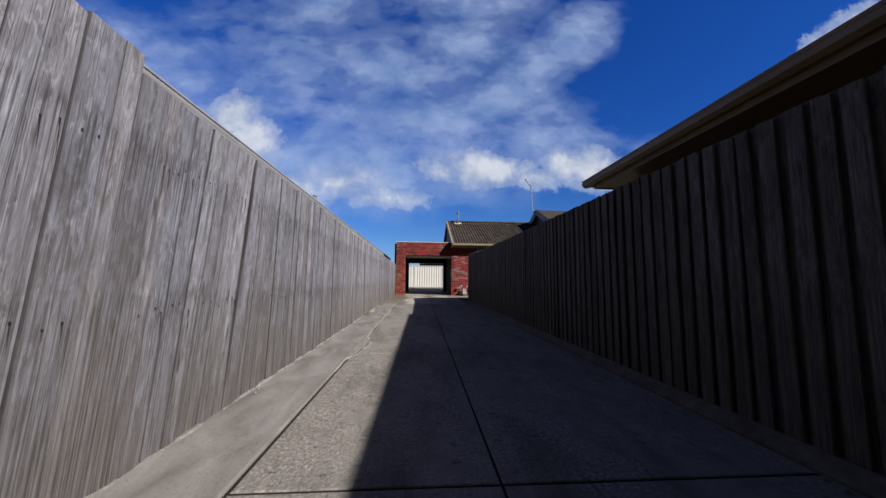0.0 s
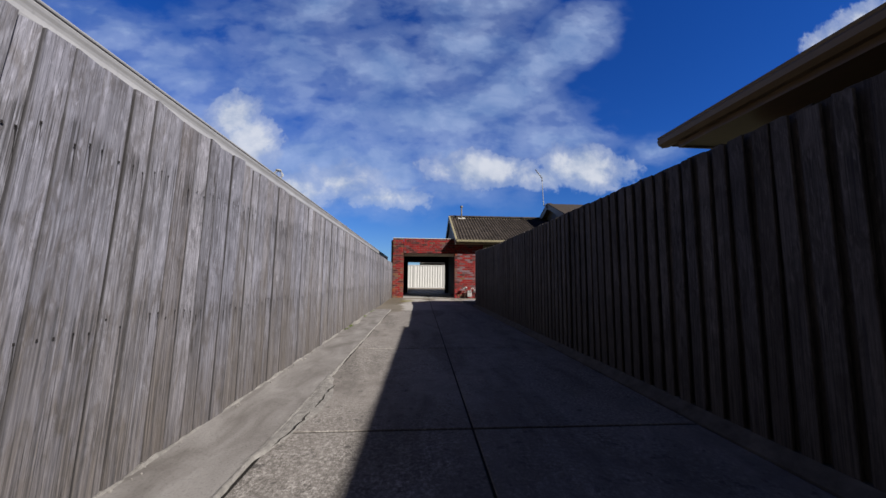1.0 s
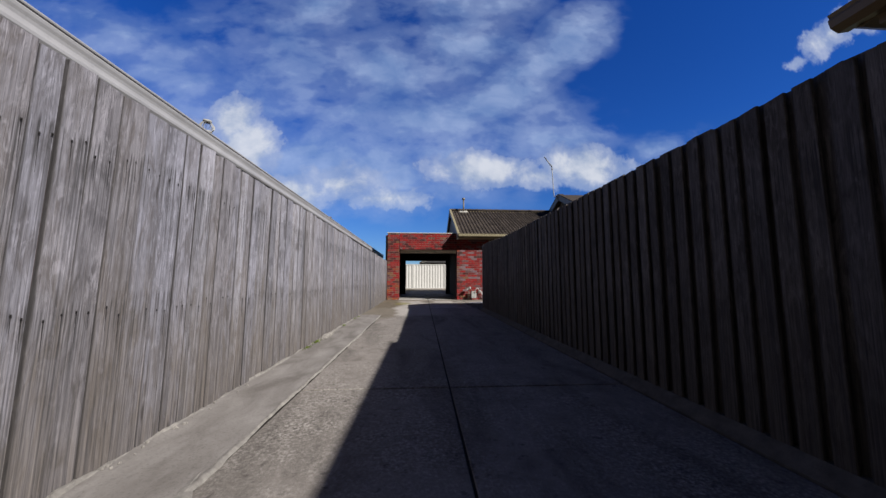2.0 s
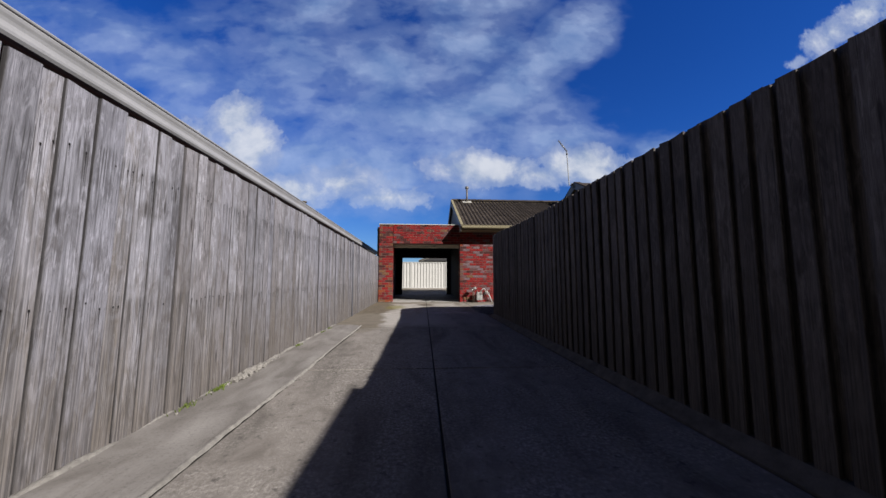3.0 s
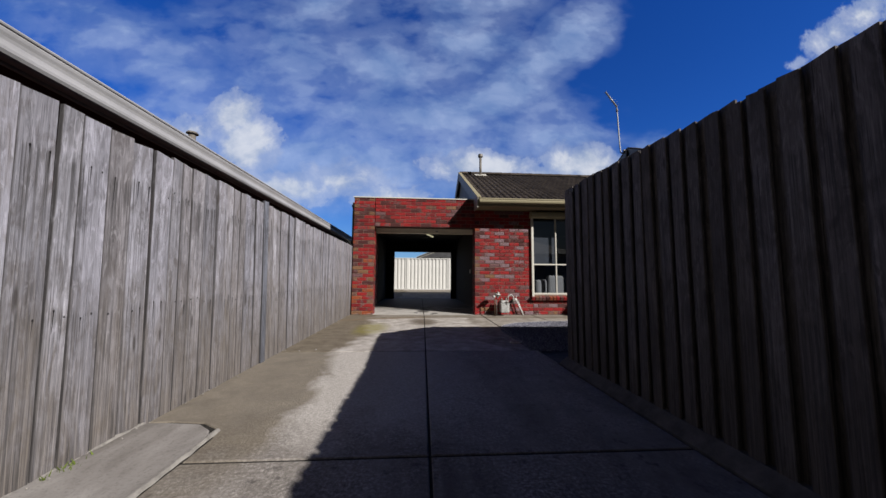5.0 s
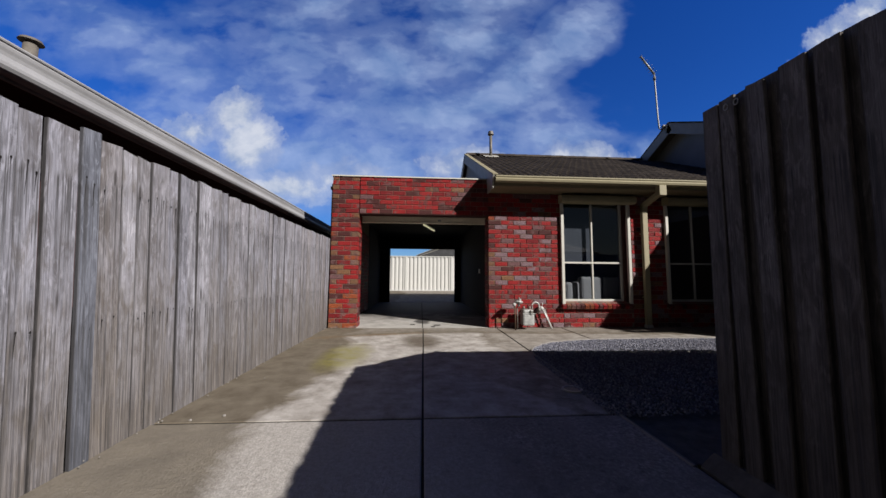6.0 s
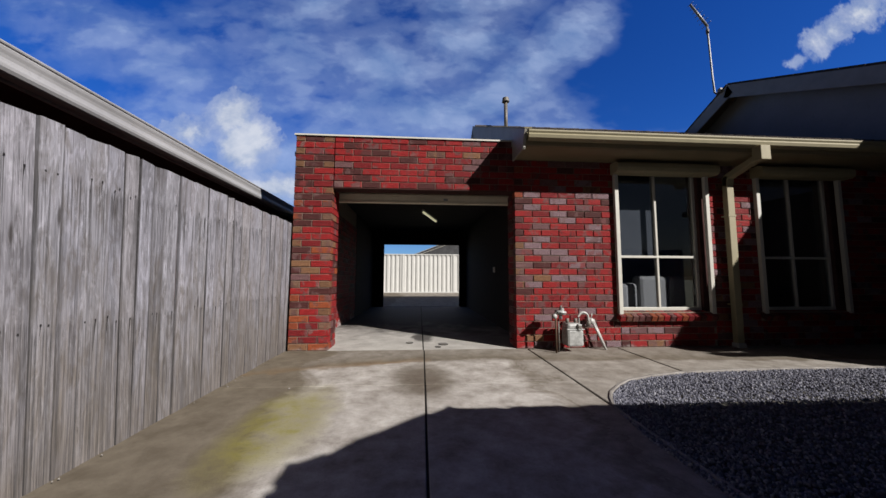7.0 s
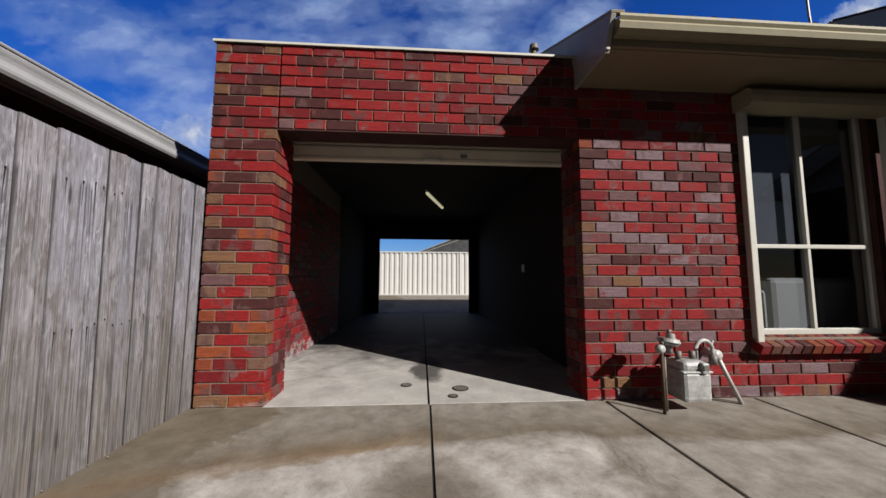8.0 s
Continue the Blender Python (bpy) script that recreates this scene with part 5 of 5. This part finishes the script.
while y < -4.56:
    h = 1.671 + rng.uniform(-0.007, 0.007) + 0.066 * min(1.0, max(0.0, (y + 6.6) / 1.4))
    foot = ground(y) + 0.06
    step = 0.126 + rng.uniform(-0.007, 0.007)
    m = Matrix.Translation((1.372 + 0.004 * (n % 2), y + 0.128, foot)) @ turn_e
    paling(fence_e, 0.140, h + 0.016 + rng.uniform(-0.005, 0.005), 0.014, m, rng, paling_shade)
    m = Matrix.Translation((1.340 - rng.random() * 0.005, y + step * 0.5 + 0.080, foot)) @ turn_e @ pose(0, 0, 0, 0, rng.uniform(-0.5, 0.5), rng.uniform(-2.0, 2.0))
    paling(fence_e, 0.086 + rng.uniform(-0.010, 0.010), h, 0.016, m, rng, paling_shade)
    y += step
    n += 1
for z in (0.28, 0.85, 1.45):
    bm = bmesh.new()
    add_box(bm, 1.392, 1.435, -22.0, -4.54, z - 0.035, z + 0.035)
    for v in bm.verts:
        v.co.z += ground(v.co.y)
    part("rail", bm, paling_grey, fence_e)
for y in (-4.642, -4.694):
    tube("staple_ring", [(1.331, y + 0.011 * math.cos(a * math.tau / 14), 1.725 + 0.015 * math.sin(a * math.tau / 14)) for a in range(15)], 0.003, meter_grey, fence_e, "small pale wire ring")
for i in range(7):
    y = -4.62 - i * 2.7
    box("post", 1.436, 1.53, y - 0.05, y + 0.05, ground(y) - 0.3, ground(y) + 1.72, paling_grey, fence_e)

# its return, closing the gravel yard: a short splayed bay and a straight run
fence_r = tagged(empty("return_fence"), "grey paling fence closing the gravel yard towards the front unit", "fence")
rng, count = random.Random(31), 0
bays = [((1.362, -4.60), (2.11, -3.78)), ((2.11, -3.78), (6.74, -3.78))]
for (xa, ya), (xb, yb) in bays:
    d = Vector((xb - xa, yb - ya, 0))
    ang, s = math.atan2(d.y, d.x), 0.0
    while s < d.length - 0.02:
        w = rng.choice((0.10, 0.125, 0.15))
        p = Vector((xa, ya, 0)) + d.normalized() * s
        m = Matrix.Translation((p.x, p.y, -0.05)) @ Matrix.Rotation(ang, 4, "Z") @ pose(0, 0.017 * (count % 2), 0)
        paling(fence_r, min(w + 0.02, d.length - s + 0.03), (1.835 - 0.085 * s / d.length if xb < 3 else 1.717) + rng.uniform(-0.012, 0.012), 0.016, m, rng, paling_grey)
        s += w
        count += 1
    for z in (0.3, 0.85, 1.5):
        m = Matrix.Translation((xa, ya, 0)) @ Matrix.Rotation(ang, 4, "Z")
        part("rail", add_box(bmesh.new(), 0, d.length, -0.045, -0.003, z - 0.035, z + 0.035, 0, m), paling_grey, fence_r)

# bits along the foot of the sunlit fence
smear("mortar_fillet", fine_ys, lambda y: -1.80, lambda y: -1.762 + 0.022 * wav(y, 2.3, 5) + 0.010 * wav(y, 11, 6) + (0.03 if -9.3 < y < -8.3 else 0.0),
      lambda y: 0.022 + 0.016 * wav(y, 5, 7) + 0.008 * wav(y, 23, 8), "rough pale mortar fillet at the fence foot")
rng = random.Random(41)
v, f = [], []
for k in range(900):
    y = -16.5 + 16.0 * rng.random() if k % 5 else rng.uniform(-9.05, -8.55)
    heap = max(0.15, noise.noise((3, y * 0.55, 1)) * 2.0)
    if rng.random() > heap and not -9.2 < y < -8.2:
        continue
    r = rng.uniform(0.003, 0.010 if y < -8 else 0.006) * (2.0 if -9.05 < y < -8.55 else 1.0)
    x, z = -1.765 + rng.random() * 0.045, ground(y) + 0.014 + r * 0.3
    if -9.05 < y < -8.55:
        x, z = x + 0.05 * rng.random() ** 2, z + 0.018 * rng.random()
    b = len(v)
    rot = Euler((rng.random() * 6, rng.random() * 6, rng.random() * 6)).to_matrix()
    v += [Vector((x, y, z)) + rot @ (q * r) for q in ico_v]
    f += [tuple(b + i for i in t) for t in ico_f]
for x, y, r in ((-1.579, -3.785, 0.010), (-1.406, -3.724, 0.011), (-1.717, -1.34, 0.007), (-1.197, -1.412, 0.008), (-1.52, -2.9, 0.006)):
    b = len(v)
    v += [Vector((x, y, ground(y) + r * 0.45)) + Vector((q.x * r * 1.2, q.y * r, q.z * r * 0.7)) for q in ico_v]
    f += [tuple(b + i for i in t) for t in ico_f]
tagged(link_mesh("rubble", v, f, rubble), "crumbs of broken mortar along the fence foot", "rubble", kind="stuff")
v, f = [], []
for cy, n in ((-9.20, 120), (-9.55, 60), (-7.6, 60), (-6.55, 40), (-8.9, 30), (-6.2, 30)):
    for k in range(n):
        y, r = cy + rng.gauss(0, 0.055), rng.uniform(0.006, 0.016)
        x, z = -1.765 + abs(rng.gauss(0, 0.022)), ground(cy) + 0.013
        a = rng.random() * 6.28
        b = len(v)
        v += [(x - r * 0.3 * math.sin(a), y - r * 0.3 * math.cos(a), z), (x + r * 0.3 * math.sin(a), y + r * 0.3 * math.cos(a), z), (x + r * math.cos(a), y + r * math.sin(a), z + r * 1.8)]
        f.append((b, b + 1, b + 2))
tagged(link_mesh("moss", v, f, moss_green), "small tufts of yellow-green moss at the fence foot", "moss", kind="stuff")

# ---------- house behind the sunlit fence ----------
side = empty("neighbour_house")
tagged(side, "neighbouring house with grey gutter and tiled roof behind the fence", "house")
GX, GT = -2.45, 2.20
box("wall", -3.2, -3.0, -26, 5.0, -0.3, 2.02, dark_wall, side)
# soffit in the dark wall colour, the underside's shade put into it
box("soffit", -3.0, GX - 0.12, -26, 5.0, 2.02, 2.035, dark_wall, side)
run("fascia", [(GX - 0.12, 2.02), (GX - 0.10, 2.02), (GX - 0.10, GT - 0.03), (GX - 0.12, GT - 0.03)], "y", -26, 5.0, gutter_grey, side)
ogee = [(GX - 0.10, GT - 0.01), (GX - 0.10, GT - 0.160), (GX - 0.075, GT - 0.170), (GX - 0.045, GT - 0.168), (GX - 0.022, GT - 0.156), (GX - 0.011, GT - 0.138), (GX - 0.010, GT - 0.120),
        (GX - 0.015, GT - 0.102), (GX - 0.018, GT - 0.084), (GX - 0.014, GT - 0.064), (GX - 0.007, GT - 0.046), (GX - 0.004, GT - 0.030), (GX - 0.008, GT - 0.022), (GX, GT - 0.016), (GX + 0.003, GT - 0.008), (GX, GT), (GX - 0.012, GT)]
run("gutter", ogee, "y", -26, 5.0, gutter_grey, side, "grey ogee-profile gutter")
link_mesh("roof", [(GX - 0.08, -26, GT), (GX - 0.08, 5.0, GT), (-7.0, 5.0, 3.75), (-7.0, -26, 3.75), (GX - 0.08, -26, GT - 0.06), (GX - 0.08, 5.0, GT - 0.06), (-7.0, 5.0, 3.69), (-7.0, -26, 3.69)],
          [(0, 1, 2, 3), (7, 6, 5, 4), (0, 4, 5, 1), (2, 6, 7, 3), (1, 5, 6, 2), (0, 3, 7, 4)], roof_tile, side)
box("end_wall", -7.0, -3.0, 4.8, 5.0, -0.3, 2.0, dark_wall, side)


def roof_vent(x, y, top, kind):
    v = empty("roof_vent")
    base = GT + (GX - 0.08 - x) * 0.34
    if kind == "turbine":
        tagged(v, "pale spinning turbine roof vent with curved vanes at rest", "roof vent")
        tube("neck", [(x, y, base - 0.1), (x, y, top - 0.13)], 0.045, meter_grey, v, "", 16)
        for k in range(14):
            a = k * math.tau / 14
            bm = bmesh.new()
            pts = [(x + (0.038 + 0.042 * math.sin(math.pi * j / 6)) * math.cos(a + 0.12 * j), y + (0.038 + 0.042 * math.sin(math.pi * j / 6)) * math.sin(a + 0.12 * j), top - 0.14 + 0.12 * j / 6) for j in range(7)]
            ins = [(x + (p[0] - x) * 0.8, y + (p[1] - y) * 0.8, p[2]) for p in pts]
            a_ = [bm.verts.new(p) for p in pts]
            b_ = [bm.verts.new(p) for p in ins]
            for j in range(6):
                bm.faces.new((a_[j], a_[j + 1], b_[j + 1], b_[j]))
            part("vane", bm, meter_grey, v)
        tube("cap", [(x, y, top - 0.022), (x, y, top)], 0.045, meter_grey, v, "", 16)
        tube("collar", [(x, y, top - 0.15), (x, y, top - 0.13)], 0.055, meter_grey, v, "", 16)
    else:
        tagged(v, "grey metal flue pipe with a flat disc cap", "roof vent")
        tube("pipe", [(x, y, base - 0.1), (x, y, top - 0.03)], 0.042, pipe_grey, v, "", 16)
        bm = bmesh.new()
        bmesh.ops.create_cone(bm, cap_ends=True, segments=24, radius1=0.072, radius2=0.06, depth=0.022, matrix=Matrix.Translation((x, y, top)))
        part("cap", bm, pipe_grey, v)
    return v


roof_vent(-2.9, -9.85, 2.63, "turbine")
roof_vent(-3.2, -3.42, 2.72, "disc")

# ---------- front unit behind the shaded fence ----------
unit = empty("front_unit")
tagged(unit, "neighbouring brick unit with brown gutter and tiled hip roof", "house")
UX, UZ, UY = 2.19, 2.445, -11.97
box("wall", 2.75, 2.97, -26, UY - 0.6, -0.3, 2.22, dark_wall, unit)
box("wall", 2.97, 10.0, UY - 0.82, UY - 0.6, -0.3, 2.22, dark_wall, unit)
box("soffit", UX + 0.16, 10.0, -26, UY - 0.16, 2.30, 2.315, gutter_brown, unit)
box("fascia", UX + 0.14, UX + 0.165, -26, UY - 0.14, 2.285, UZ - 0.04, gutter_brown, unit)
box("fascia", UX + 0.166, 10.0, UY - 0.165, UY - 0.14, 2.285, UZ - 0.04, gutter_brown, unit)
prof = [(0.138, 0.0), (0.138, -0.10), (0.06, -0.115), (0.012, -0.085), (0.0, -0.04), (0.012, -0.02), (0.0, 0.0)]
run("gutter", [(UX + a, UZ + b) for a, b in prof], "y", -26, UY, gutter_brown, unit, "brown steel gutter in shade")
run("gutter", [(UY - a, UZ + b) for a, b in prof], "x", UX + 0.14, 10.0, gutter_brown, unit)
rise = 0.42
link_mesh("roof", [(UX + 0.08, -26, UZ), (UX + 0.08, UY - 0.08, UZ), (10.0, UY - 0.08, UZ), (6.1, UY - 4.0, UZ + 4.0 * rise), (6.1, -26, UZ + 4.0 * rise), (10.0, -26, UZ),
                   (UX + 0.08, -26, UZ - 0.05), (UX + 0.08, UY - 0.08, UZ - 0.05), (10.0, UY - 0.08, UZ - 0.05), (10.0, -26, UZ - 0.05)],
          [(0, 1, 3, 4), (1, 2, 3), (2, 5, 4, 3), (6, 9, 8, 7), (0, 6, 7, 1), (1, 7, 8, 2), (2, 8, 9, 5), (0, 4, 5, 9, 6)], roof_tile, unit)

# ---------- back yard ----------
yard = slab("back_yard", [(-6, 6.56), (6, 6.56), (6, 11.42), (-6, 11.42)], concrete_apron, None, 0.3)
tagged(yard, "pale concrete back yard behind the garage", "ground", kind="structure")
steel_fence = tagged(empty("steel_fence"), "cream ribbed sheet-steel fence across the back yard", "fence")
FY, F0, F1 = 11.5, 0.20, 2.04
panel_x, rib = -5.7, 0.205
while panel_x < 5.0:
    verts, faces = [], []
    w = 2.36
    pts, u = [], 0.0
    while u < w - 0.01:
        for du, dy in ((0.0, 0.0), (0.09, 0.0), (0.112, 0.034), (0.183, 0.034)):
            if u + du < w:
                pts.append((panel_x + u + du, FY + dy))
        u += rib
    pts.append((panel_x + w, FY))
    for x, yy in pts:
        verts += [(x, yy, F0 + 0.07), (x, yy, F1 - 0.045)]
    for i in range(len(pts) - 1):
        faces.append((2 * i, 2 * i + 2, 2 * i + 3, 2 * i + 1))
    link_mesh("panel", verts, faces, fence_cream, steel_fence)
    box("post", panel_x + w - 0.006, panel_x + w + 0.044, FY - 0.03, FY + 0.05, 0.05, F1 + 0.01, fence_cream, steel_fence, "", 0.005)
    box("top_rail", panel_x, panel_x + w - 0.008, FY - 0.018, FY + 0.05, F1 - 0.05, F1, fence_cream, steel_fence, "", 0.006)
    box("bottom_rail", panel_x, panel_x + w - 0.008, FY - 0.018, FY + 0.05, F0 + 0.02, F0 + 0.075, fence_cream, steel_fence, "", 0.006)
    panel_x += w + 0.04
plinth = box("plinth", -6, 6, 11.43, 11.62, 0.0, 0.222, concrete_strip, None)
tagged(plinth, "low concrete plinth under the steel fence", "kerb", kind="structure")
far_house = empty("far_house")
tagged(far_house, "distant dark-roofed house with pale gable edge beyond the back fence", "house")
box("wall", 0.5, 14, 22.3, 30, -0.25, 2.7, dark_wall, far_house)
hv = [(-0.5, 21.8, 2.75), (2.5, 21.8, 3.95), (14, 21.8, 3.95), (14, 21.8, 2.75), (-0.5, 31, 2.75), (2.5, 31, 3.95), (14, 31, 3.95), (14, 31, 2.75)]
link_mesh("roof", hv, [(0, 3, 2, 1), (4, 5, 6, 7), (0, 1, 5, 4), (1, 2, 6, 5), (0, 4, 7, 3), (2, 3, 7, 6)], far_roof, far_house)
for k, dz in ((0, 0.0), (1, -0.14)):
    a, b = Vector((-0.55 + 0.3 * k, 21.75, 2.76 + dz * 0.3)), Vector((2.5 + 0.3 * k, 21.75, 3.98 + dz))
    d = b - a
    m = Matrix.Translation((a + b) / 2) @ d.to_track_quat("X", "Z").to_matrix().to_4x4()
    part("barge_board", add_box(bmesh.new(), -d.length / 2, d.length / 2, -0.03, 0.03, -0.025, 0.02, 0, m), barge_grey, far_house)
